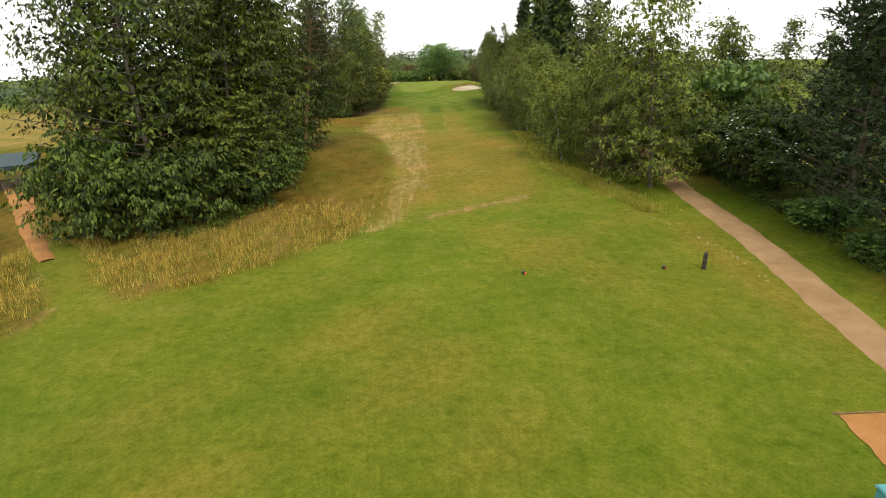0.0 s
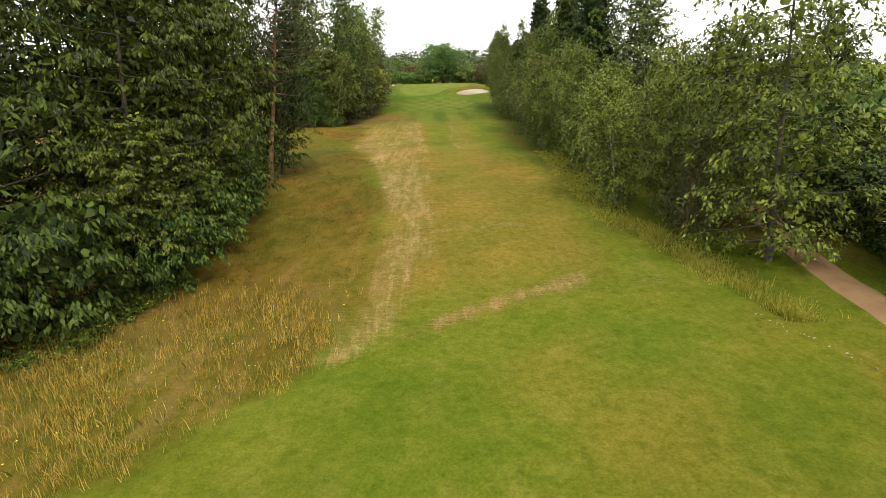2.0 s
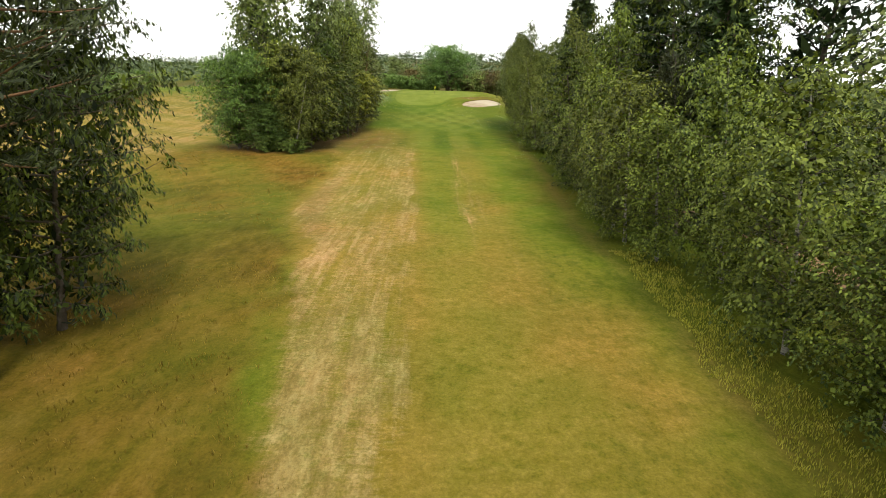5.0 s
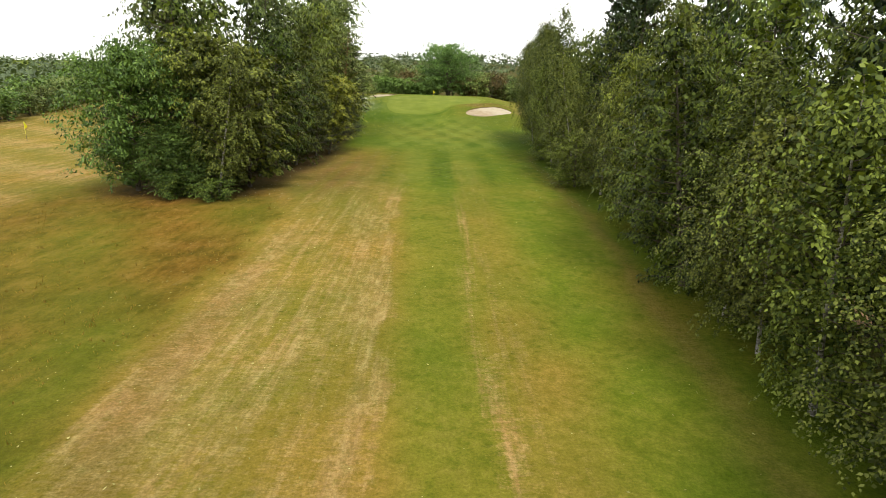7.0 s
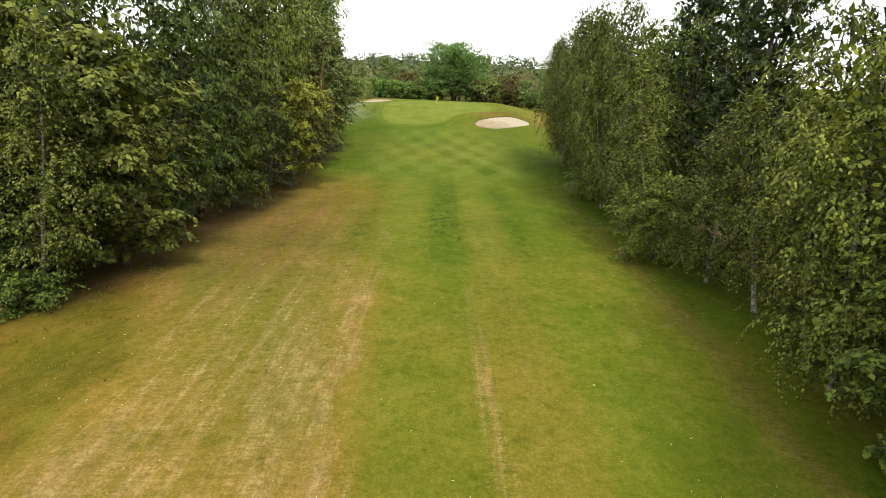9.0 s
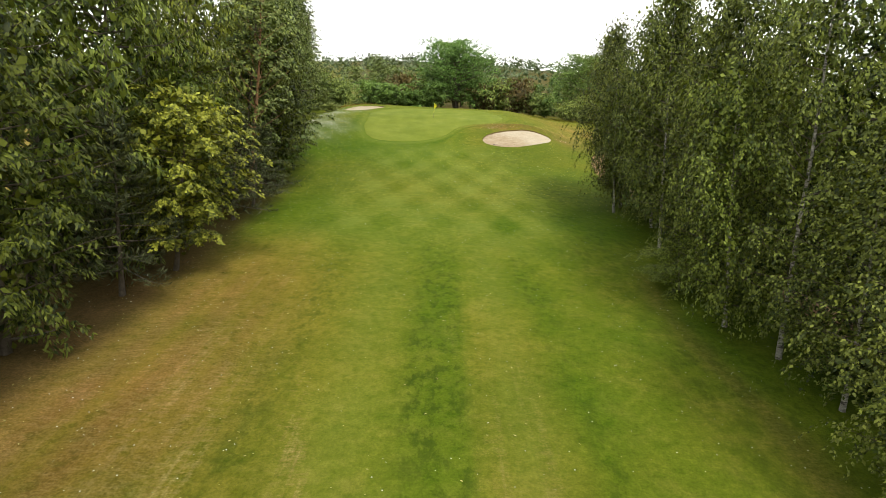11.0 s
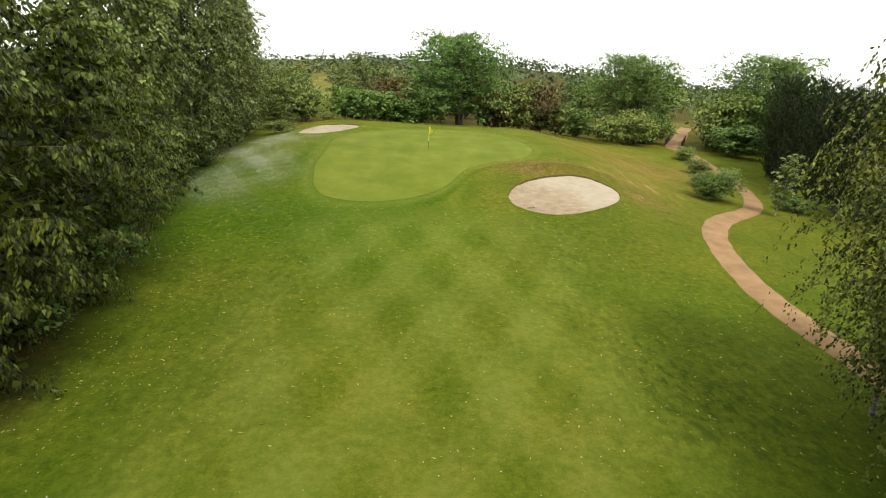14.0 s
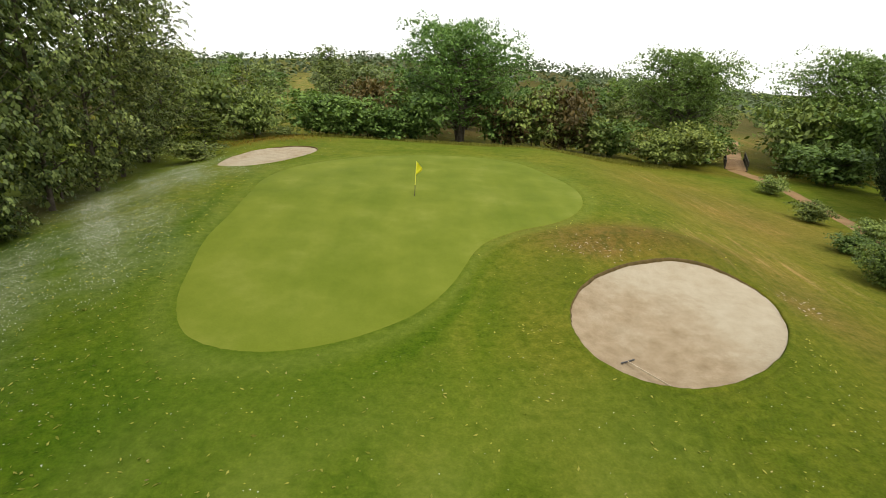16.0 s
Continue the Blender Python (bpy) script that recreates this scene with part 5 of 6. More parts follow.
group_of("trees along the east edge", [
    ("conifer_near", 20.0, 17.5, 0, 1.2, 1.1), ("conifer_near", 19.8, 22.0, 90, 1.2, 1.1), ("conifer_near", 20.0, 26.8, 200, 1.15, 1.12), ("conifer_near", 22.2, 31.8, 20, 1.0, 1.2), ("maple", 26.4, 50.5, 40, 0.72, 1.55), ("conifer_back", 24, 33, 300, 1.00, 0.85), ("shrub_tall", 19.9, 33.6, 0, 1.0, 1.05), ("shrub_tall", 20.2, 37.6, 90, 1.05, 1.0), ("shrub_dark", 20.5, 41.5, 140, 1.40, 1.40), ("shrub_dark", 19, 26.5, 10, 0.70, 0.60), ("shrub_dark", 18.6, 22.5, 10, 0.60, 0.55),
    ("layered", 13.6, 35, 0, 1.08, 1.42), ("pine_young", 11.4, 38.0, 0, 1.10, 1.00), ("birch_b", 9.9, 43.2, 0, 0.92, 0.86), ("layered", 14.8, 39.6, 160, 0.95, 1.25), ("birch_b", 12.4, 42, 100, 0.90, 0.95), ("shrub_a", 12.6, 40.2, 30, 0.80, 0.80),
    ("birch_b", 11.2, 46.2, 40, 0.94, 0.92), ("birch_b", 11.4, 49.4, 200, 0.96, 0.85), ("birch_a", 12.5, 51, 200, 0.82, 0.58), ("birch_b", 11.1, 53, 300, 1.10, 0.89), ("birch_b", 12.1, 56.4, 30, 1.02, 0.67), ("birch_b", 12.2, 59, 30, 1.0, 1.05), ("birch_b", 10.5, 61.6, 90, 1.0, 0.8),
    ("birch_b", 10.2, 65, 150, 1.09, 0.88), ("pine_low", 13.6, 66.6, 40, 1.15, 1.15), ("birch_a", 10.7, 68.4, 270, 0.99, 0.68), ("birch_b", 11.1, 71.6, 100, 1.05, 1.0), ("birch_d", 11.7, 75.2, 10, 0.85, 0.8), ("birch_a", 12.1, 78.2, 222, 0.95, 0.85), ("alder", 11.9, 81.6, 20, 1.05, 1.1),
    ("birch_a", 13.5, 84.6, 77, 0.91, 1.21), ("birch_a", 15.3, 88.8, 120, 1.0, 1.0), ("broad_b", 15.8, 82.5, 20, 0.9, 1.25), ("birch_a", 15.6, 79.0, 220, 0.95, 0.95), ("maple", 13.4, 88, 177, 0.90, 0.90), ("birch_b", 13, 91, 277, 1.12, 1.06), ("birch_a", 14.3, 94.2, 47, 0.91, 0.81), ("birch_c", 14.4, 97.6, 147, 0.84, 0.84), ("birch_a", 13.9, 101, 247, 1.00, 0.66), ("layered", 12.6, 104.2, 17, 0.75, 0.80),
    ("birch_a", 13.2, 107, 117, 1.00, 0.88), ("birch_d", 14.0, 110.8, 217, 0.9, 0.86), ("birch_a", 13.9, 114, 317, 1.00, 1.23), ("birch_b", 13.2, 116.6, 37, 0.99, 1.20), ("birch_d", 14.4, 118.8, 137, 0.98, 1.25), ("birch_a", 14.6, 122.6, 237, 1.10, 1.01), ("layered", 13.0, 120.6, 60, 0.55, 0.60),
    ("birch_d", 14.7, 127.4, 337, 1.05, 1.2), ("birch_d", 16.6, 129.6, 57, 1.0, 1.2), ("birch_d", 16.0, 132.2, 157, 1.0, 1.15), ("birch_d", 17.2, 138.0, 257, 0.95, 0.95), ("broad_a_back", 19.6, 134.6, 157, 0.8, 1.05), ("broad_c_back", 17.8, 123.4, 11, 0.8, 1.1), ("birch_d", 14.6, 136.2, 11, 0.95, 1.2), ("birch_b", 15.7, 138.0, 60, 1.1, 1.1), ("birch_d", 16.2, 141.2, 160, 0.98, 1.12), ("shrub_dark", 17.8, 135.6, 11, 1.0, 1.0), ("shrub_dark", 17.4, 131.6, 111, 1.0, 1.0), ("conifer", 20.2, 130.0, 30, 0.95, 1.1), ("birch_d", 18.8, 139.0, 111, 0.95, 1.15), ("birch_d", 19.6, 142.6, 211, 0.8, 1.1), ("broad_b", 18, 131.5, 111, 0.85, 1.4), ("broad_b", 18.4, 126.0, 211, 0.90, 1.4), ("broad_b_back", 17.4, 120.0, 311, 0.95, 1.35), ("broad_c_back", 17.6, 114.0, 11, 0.85, 1.1), ("birch_b", 16.5, 133.6, 311, 0.89, 0.99), ("shrub_a", 17.4, 128, 31, 0.80, 0.90), ("shrub_a", 16.4, 121, 131, 0.80, 0.80), ("shrub_a", 15.6, 112.4, 231, 0.80, 0.80),
    ("birch_a", 15.8, 44.5, 30, 0.85, 0.78), ("birch_b", 15.4, 47.4, 70, 1.0, 1.0), ("broad_b", 19.0, 50.5, 20, 0.75, 0.95), ("birch_a", 23.5, 57.5, 200, 0.8, 0.8), ("broad_b", 20.8, 46.5, 120, 0.7, 1.02), ("broad_b", 22.8, 56.0, 220, 0.72, 1.15), ("birch_c", 20.5, 56.5, 20, 0.55, 1.35), ("broad_b", 27.0, 53.5, 320, 0.8, 1.15), ("birch_c", 25.6, 43.0, 60, 0.95, 0.8), ("broad_a_back", 27, 50, 10, 0.7, 0.85), ("poplar", 16.6, 56.0, 130, 0.86, 0.92), ("conifer", 18.6, 66, 0, 1.15, 1.4), ("conifer", 16.9, 68.5, 100, 1.2, 1.35), ("broad_c", 16.6, 67.5, 230, 0.95, 1.15),
    ("conifer", 17.4, 71.0, 15, 1.05, 1.45), ("broad_c_back", 15.4, 85.6, 15, 0.8, 1.25), ("broad_a_back", 15.6, 92.4, 115, 0.8, 1.25), ("broad_b_back", 16.4, 99.6, 215, 0.85, 1.3), ("conifer", 15.8, 66.8, 95, 0.95, 1.25), ("conifer", 16.6, 76.0, 195, 1.0, 1.35), ("conifer", 17.8, 88.0, 115, 1.1, 1.45), ("conifer", 17.6, 106.0, 215, 1.1, 1.45), ("broad_c", 17, 74.5, 330, 0.95, 1.22), ("conifer", 18, 81.5, 50, 1.15, 1.4), ("broad_c_back", 17.4, 88.5, 150, 0.95, 1.22), ("conifer", 18.6, 95, 250, 1.15, 1.4), ("conifer", 19.6, 100, 20, 1.15, 1.4), ("broad_c_back", 18.6, 106.5, 350, 0.95, 1.22), ("conifer", 18.6, 112.0, 70, 1.15, 1.45), ("conifer", 19.4, 118.0, 170, 1.15, 1.40), ("broad_c_back", 20.4, 119.5, 170, 0.95, 1.15), ("broad_a_back", 21.5, 127, 270, 1.00, 1.22)])

# round the green
stand("oak", 4.3, 219.0, 0, 1.02, 1.0)
group_of("hedgerow behind the green", [
    ("shrub_dark", -13.5, 213.0, 0, 1.5, 1.0), ("shrub_dark", -9.0, 213.6, 50, 1.5, 0.95), ("shrub_dark", -5.0, 213.8, 120, 1.5, 0.75), ("shrub_dark", -1.4, 215.5, 220, 1.7, 1.1), ("shrub_red", 10.5, 216.5, 20, 1.4, 1.1), ("shrub_dark", 9.0, 217.5, 80, 1.5, 1.3),
    ("shrub_far", 13.8, 217.0, 20, 1.7, 1.2), ("shrub_red", 17.6, 217.0, 100, 1.6, 1.3), ("shrub_far", 21.0, 217.0, 170, 1.5, 1.0), ("shrub_dark", 24.0, 216.5, 210, 1.4, 1.0), ("shrub_far", 28.6, 213.0, 20, 1.25, 1.0), ("shrub_far", 32.5, 214.0, 90, 1.4, 1.1), ("shrub_dark", 36.5, 219.0, 90, 1.4, 1.0), ("shrub_far", 39.0, 222.0, 90, 1.3, 1.0),
    ("oak", 35.2, 223.5, 40, 0.98, 1.0), ("shrub_far", 50.5, 219.0, 0, 2.1, 1.25), ("shrub_dark", 54.0, 213.0, 80, 2.0, 1.3), ("shrub_dark", 46.6, 213.5, 10, 1.1, 1.1), ("shrub_dark", 46.5, 207.0, 130, 1.6, 0.8), ("oak", 58.5, 225.0, 130, 1.08, 1.0), ("broad_b_back", 66.0, 222.0, 30, 1.2, 0.9),
    ("laurel", 26.9, 174.4, 30, 1.05, 1.05), ("shrub_dark", 28.6, 180.2, 130, 0.5, 0.75), ("sapling", 30.1, 169.9, 0, 1.1, 1.05), ("shrub_dark", 33.6, 172.6, 0, 0.6, 0.62), ("shrub_far", 32.0, 189.0, 90, 0.55, 0.9), ("shrub_far", 35.4, 200.0, 50, 0.6, 0.9), ("shrub_far", 33.2, 184.0, 50, 0.6, 0.8),
    ("shrub_far", -18.4, 190.5, 0, 0.75, 0.6), ("shrub_far", -16.0, 208.0, 70, 0.55, 0.55), ("maple", -21.5, 200.0, 0, 0.75, 0.6), ("shrub_far", -19.5, 208.5, 70, 1.2, 1.3), ("shrub_far", -23.0, 206.0, 0, 1.4, 1.3), ("broad_b_back", -27.0, 212.0, 0, 0.85, 0.8), ("poplar", -13.4, 222.0, 0, 1.0, 0.72), ("shrub_red", -7.6, 219.0, 140, 1.5, 1.3), ("shrub_far", -21.0, 214.5, 33, 1.3, 1.1), ("broad_b_back", -24.5, 219.0, 70, 0.85, 0.85), ("broad_b_back", -24.0, 198.0, 0, 0.75, 0.8)])
for k in range(15):
    stand("cypress", 37.6 + 0.46 * k + max(0, k - 7) * 0.75 + jitter(k, 0.4), 168.5 + 2.8 * k - max(0, k - 7) * 0.7, 47 * k, 1.0 + 0.08 * jitter(k + 5, 1.0), 0.93 + 0.06 * jitter(k + 3, 1.0), group="conifer hedge east of the green")



def in_gap(x, y):
    """The open strip through the woods to a far fairway."""
    return abs(x + 2.56 + 0.2235 * (y - 147.7)) < 2.5 + 0.012 * (y - 147.7)


def far_trees():
    r = np.random.default_rng(5)
    for i in range(110):
        y = float(r.uniform(226, 330))
        x = float(r.uniform(-75, 95))
        if in_gap(x, y) or abs(x - 45.3 - 0.5 * (y - 225.6)) < 6 and y < 285:
            continue
        k = ("far_a", "far_b", "far_c")[int(r.integers(3))]
        stand(k, x, y, float(r.uniform(0, 360)), float(r.uniform(0.55, 1.15)), float(r.uniform(0.75, 1.0)), group="woodland behind the green")
    for i in range(14):
        y = float(r.uniform(110, 210))
        x = -float(r.uniform(95, 120))
        stand(("far_a", "far_b")[i % 2], x, y, float(r.uniform(0, 360)), float(r.uniform(0.5, 0.75)), 0.8, group="trees beyond the west field")
    for i in range(11):
        stand(("broad_a_back", "broad_b_back", "broad_c_back")[i % 3], 34 + float(r.normal(0, 3)), 38 + 8 * i, float(r.uniform(0, 360)), float(r.uniform(0.6, 0.8)), float(r.uniform(0.8, 1.0)), group="trees behind the east path")
    for i in range(36):
        stand(("far_b", "far_a", "far_c")[i % 3], -58 - 0.4 * i + float(r.normal(0, 1.2)), 118 + 1.7 * i, float(r.uniform(0, 360)), float(r.uniform(0.4, 0.62)), float(r.uniform(0.8, 1.0)), group="trees beyond the west field")
    for i in range(16):
        stand(("far_b", "far_a")[i % 2], float(r.uniform(62, 95)), float(r.uniform(190, 250)), float(r.uniform(0, 360)), float(r.uniform(0.8, 1.1)), 1.0, group="woodland behind the green")


far_trees()


def wooded_hill():
    """Crowns of the far woods as one mass of leaf clumps over the hill."""
    r = np.random.default_rng(8)
    n = 900
    x, y = r.uniform(-420, 420, n), r.uniform(330, 760, n)
    x, y = np.r_[x, r.uniform(-640, -150, 420)], np.r_[y, r.uniform(170, 360, 420)]
    clumps = []
    for a, b in zip(x, y):
        if in_gap(a, b) and b < 440:
            continue
        top = float(land(a, b)) + r.uniform(2.5, 5.5) + 4.5 * math.exp(-((a - 70) / 120) ** 2) * min(1.0, max(0.0, (b - 360) / 120))
        clumps.append((a, b, top, r.uniform(3.0, 6.0)))
        clumps.append((a + r.normal(0, 3), b - 2, top - 3.5, r.uniform(4, 7.0)))
        if a < -130:
            for level in np.arange(float(land(a, b)), -1.0, 6.0):
                clumps.append((a + r.normal(0, 3), b + r.normal(0, 3), level, r.uniform(4.5, 7.0)))
        else:
            clumps.append((a + r.normal(0, 3), b - 3, top - 7.5, r.uniform(5, 8.0)))
    me = arrays_mesh("hill_woods", *clump_leaves(clumps, 62000, 2.1, r, width=0.8, inner=0.1, sprays=3, deep=False))
    me.materials.append(LEAF_HILL_HAZE)
    tagged(new("hill_woods", me), "distant dark wooded hill on the skyline", "woodland", kind="stuff")


wooded_hill()


# ---------------------------------------------------------------- grasses and flowers
def blades(name, n, sample, height, material, label, seed, width=0.016, lean=0.45, per=4, category="grass"):
    """Thin bent blades of long grass: sample(r, n) gives x and y of the tufts."""
    r = np.random.default_rng(seed)
    x, y = sample(r, n)
    n = len(x)
    x, y = np.repeat(x, per) + r.normal(0, 0.07, n * per), np.repeat(y, per) + r.normal(0, 0.07, n * per)
    z = land(x, y) - 0.02
    hgt = height * (0.55 + 0.75 * r.random(len(x)))
    az = r.uniform(0, 2 * np.pi, len(x))
    off = np.stack([np.cos(az), np.sin(az), 0 * az], 1)
    face = r.uniform(0, 2 * np.pi, len(x))
    side = np.stack([np.cos(face), np.sin(face), 0 * face], 1) * (width * (0.6 + 0.8 * r.random(len(x))))[:, None]
    root = np.stack([x, y, z], 1)
    bend = lean * hgt * r.random(len(x))
    mid = root + off * (bend * 0.35)[:, None] + np.stack([0 * x, 0 * x, hgt * 0.6], 1)
    tip = root + off * bend[:, None] + np.stack([0 * x, 0 * x, hgt], 1)
    v = np.stack([root - side * 0.6, root + side * 0.6, mid + side * 0.5, tip, mid - side * 0.5], 1).reshape(-1, 3)
    f = np.arange(len(v)).reshape(-1, 5)
    me = bpy.data.meshes.new(name)
    mesh_arrays(me, v, f)
    me.materials.append(material)
    return tagged(new(name, me), label, category, kind="stuff")


def by_field(field, x0, x1, y0, y1, power=1.0):
    """Places spread over a stretch of land where the field is strong."""
    def sample(r, n):
        x, y = r.uniform(x0, x1, n), r.uniform(y0, y1, n)
        keep = r.random(n) < field(x, y) ** power
        return x[keep], y[keep]
    return sample


def patchy(x, y):
    return np.clip(f_rough(x, y) * (0.55 + 0.6 * wobble(x, y, 0.8, 4.0)), 0, 1)


blades("long_grass", 42000, by_field(lambda x, y: patchy(x, y) ** 1.5 * (1 - sstep(28, 35, y)), -20, -2, 14, 36), 0.36, GRASS_GOLD, "tall golden seeding grass beside the tee", 41, 0.011, 0.55)
blades("long_grass", 24000, by_field(lambda x, y: patchy(x, y) * (1 - sstep(26, 33, y)), -20, -2, 14, 34), 0.28, GRASS_GREEN, "green blades among the golden grass beside the tee", 40, 0.012, 0.6)
blades("long_grass", 8000, by_field(lambda x, y: patchy(x, y) * 0.6, -16, -2, 34, 60), 0.12, GRASS_DULL, "shorter golden brown rough grass along the fairway", 42)
blades("long_grass", 5000, by_field(lambda x, y: patchy(x, y) * 0.6, -28, -7, 66, 98), 0.13, GRASS_DULL, "orange-brown dry rough in front of the copse", 43)


def verge(r, n):
    y = 33 + 30 * r.random(n) ** 1.2
    x = line(RIGHT_EDGE, y) + 0.1 + 0.3 * wobble(0 * y, y, 1.3, 2.0) + 2.0 * r.random(n) ** 1.4
    return x, y


blades("long_grass", 4200, verge, 0.14, GRASS_VERGE, "long green and yellow grass under the birches", 45)


def tufts(r, n):
    y = 30 + 11 * r.random(n)
    keep = wobble(0 * y, y, 1.9, 1.0) + 0.5 * r.normal(0, 1, n) > 0.1
    y = y[keep]
    return line(RIGHT_EDGE, y) + 0.35 + 0.9 * np.abs(r.normal(0, 0.7, len(y))), y


blades("long_grass", 2600, tufts, 0.36, GRASS_VERGE, "tall yellow-green grass tufts along the east verge", 46, 0.013, 0.9)
blades("long_grass", 2600, by_field(lambda x, y: np.exp(-(((x + 16.5) / 4.5) ** 2 + ((y - 203) / 4.5) ** 2)), -26, -8, 194, 212), 0.22, GRASS_DULL, "dry grass on the bank behind the far bunker", 47)
blades("long_grass", 3000, lambda r, n: (r.uniform(-14, 30, n), 212.0 + r.normal(0, 1.0, n)), 0.32, GRASS_GREEN, "green weeds along the foot of the hedge", 48, width=0.05)


def nettles(r, n):
    y = r.uniform(16, 42, n)
    return 17.2 + 0.1 * (y - 20) + np.abs(r.normal(0, 0.5, n)), y


def understorey(r, n):
    y = r.uniform(28, 47, n)
    return line([(24, -14.2), (29, -11.2), (33, -10.2), (40, -10.8), (47, -11.4)], y) - 0.4 - np.abs(r.normal(0, 0.7, n)), y




def weeds(sample, n, size, low, high, material, label, seed):
    """Leafy weeds in low uneven mounds."""
    r = np.random.default_rng(seed)
    x, y = sample(r, n)
    rad = r.uniform(low, high, n)
    mounds = np.stack([x, y, land(x, y) + 0.45 * rad, rad], 1)
    me = arrays_mesh("weeds", *clump_leaves(mounds, n * 46, size, r, width=0.55, inner=0.15, sprays=4, deep=False))
    me.materials.append(material)
    tagged(new("weeds", me), label, "weeds", kind="stuff")


weeds(nettles, 240, 0.11, 0.25, 0.60, LEAF_SHRUB, "dark green nettles and ivy along the path under conifers", 49)
weeds(understorey, 170, 0.10, 0.20, 0.50, LEAF_MID, "green nettles and weeds at the foot of the west wood", 50)


def blossoms(name, x, y, z, size, label, seed, category="flowers", material=None):
    """Small flower heads, each a low five-sided dome."""
    r = np.random.default_rng(seed)
    n = len(x)
    s = size * (0.6 + 0.8 * r.random(n))
    a = np.linspace(0, 2 * np.pi, 5, endpoint=False)
    ring = np.stack([x[:, None] + np.cos(a) * s[:, None], y[:, None] + np.sin(a) * s[:, None], np.repeat(z[:, None], 5, 1)], -1)
    top = np.stack([x, y, z + s * 0.6], -1)[:, None]
    v = np.concatenate([ring, top], 1).reshape(-1, 3)
    k = np.arange(5)
    f = np.stack([k, (k + 1) % 5, np.full(5, 5)], 1)
    faces = (np.arange(n)[:, None, None] * 6 + f[None]).reshape(-1, 3)
    me = bpy.data.meshes.new(name)
    mesh_arrays(me, v, faces)
    me.materials.append(material or PETAL)
    return tagged(new(name, me), label, category, kind="stuff")


def clover():
    r = np.random.default_rng(61)
    n = 120000
    x, y = r.uniform(-23, -7, n), r.uniform(156, 194, n)
    keep = (r.random(n) < f_bloom(x, y) ** 1.3 * 0.75 * (0.6 + 0.5 * wobble(x, y, 2.4, 1.0)) + 0.008) & (green_radius(x, y) > 1.15)
    x, y = x[keep], y[keep]
    blossoms("clover_flowers", x, y, land(x, y) + 0.03, 0.017, "dense patch of white clover flowers in short grass", 62)
    n = 3400
    x, y = r.uniform(-14, 15, n), r.uniform(96, 166, n)
    keep = (green_radius(x, y) > 1.12) & (bunker_radius("greenside", x, y) > 1.15) & (r.random(n) < 0.25 + 0.6 * sstep(3, 11, np.abs(x - 1)))
    x, y = x[keep], y[keep]
    blossoms("daisies", x, y, land(x, y) + 0.012, 0.016, "scattered white daisies and petals on the fairway", 63)
    n = 150
    x, y = r.uniform(-15, -3.5, n), r.uniform(17, 34, n)
    keep = f_rough(x, y) > 0.4
    x, y = x[keep], y[keep]
    blossoms("meadow_flowers", x, y, land(x, y) + 0.36, 0.022, "white and yellow flowers among long grass", 64, material=FLOWER_YELLOW)


FLOWER_YELLOW = plain("yellow_petal", (0.55, 0.48, 0.06), 0.7)
clover()


def elder_blossom():
    r = np.random.default_rng(65)
    n = 60
    a, h = r.uniform(2.2, 4.4, n), r.uniform(0.25, 0.9, n)
    x = 19.9 + np.cos(a) * 2.7 * np.sqrt(1 - (h - 0.45) ** 2)
    y = 32.4 + np.sin(a) * 3.6
    z = land(x, y) + 0.8 + h * 4.2
    blossoms("elder_blossom", x, y, z, 0.06, "white flat elder flower heads on a shrub", 66)



elder_blossom()


def scattered(name, n, x0, x1, y0, y1, size, material, label, category, seed, where):
    """Small leaves and bits that lie about on short turf."""
    r = np.random.default_rng(seed)
    x, y = r.uniform(x0, x1, n), r.uniform(y0, y1, n)
    keep = (r.random(n) < where(x, y)) & (green_radius(x, y) > 1.02) & (bunker_radius("greenside", x, y) > 1.08) & (bunker_radius("far", x, y) > 1.08)
    x, y = x[keep], y[keep]
    n = len(x)
    a = r.uniform(0, 2 * np.pi, n)
    v, f = leaf_arrays(np.stack([x, y, land(x, y) + 0.03], 1), np.stack([np.cos(a), np.sin(a), r.normal(0, 0.25, n)], 1), r.normal(0, 0.3, (n, 3)) + [0, 0, 1.0], size * (0.5 + r.random(n)), 0.4)
    me = arrays_mesh(name, v, f)
    me.materials.append(material)
    tagged(new(name, me), label, category, kind="stuff")


scattered("fallen_leaves", 3000, -20, 18, 132, 182, 0.085, LITTER, "pale yellow fallen leaves scattered on short turf", "leaves", 71, lambda x, y: 0.25 + 0.75 * sstep(0, 8, -x) * sstep(140, 150, y))
scattered("fallen_leaves", 2600, -13, 9, 66, 132, 0.075, LITTER, "pale dry leaves scattered along the fairway", "leaves", 72, lambda x, y: 0.3 + 0.5 * sstep(2, 6, -x))
scattered("turf_weeds", 9000, -20, 16, 138, 182, 0.12, GRASS_GREEN, "small pale green weeds in the turf round the green", "weeds", 73, lambda x, y: np.clip(0.25 + 0.6 * sstep(2, 9, -x) + 0.3 * wobble(x, y, 0.6, 2.0), 0, 1))
scattered("earth_chips", 2600, 6, 20, 166, 175, 0.14, CHIPS, "pale broken earth and dry turf chips at the bunker's edge", "chips", 74, lambda x, y: np.clip(np.exp(-(((x - 9.0) / 1.5) ** 2 + ((y - 171.8) / 0.8) ** 2)) + 0.7 * np.exp(-(((x - 17.2) / 0.7) ** 2 + ((y - 168.6) / 1.3) ** 2)), 0, 1))


# ---------------------------------------------------------------- things on the course
def bm_part(name, bm, material, parent, label=""):
    me = bpy.data.meshes.new(name)
    bm.to_mesh(me)
    bm.free()
    return part(name, me, material, parent, label)


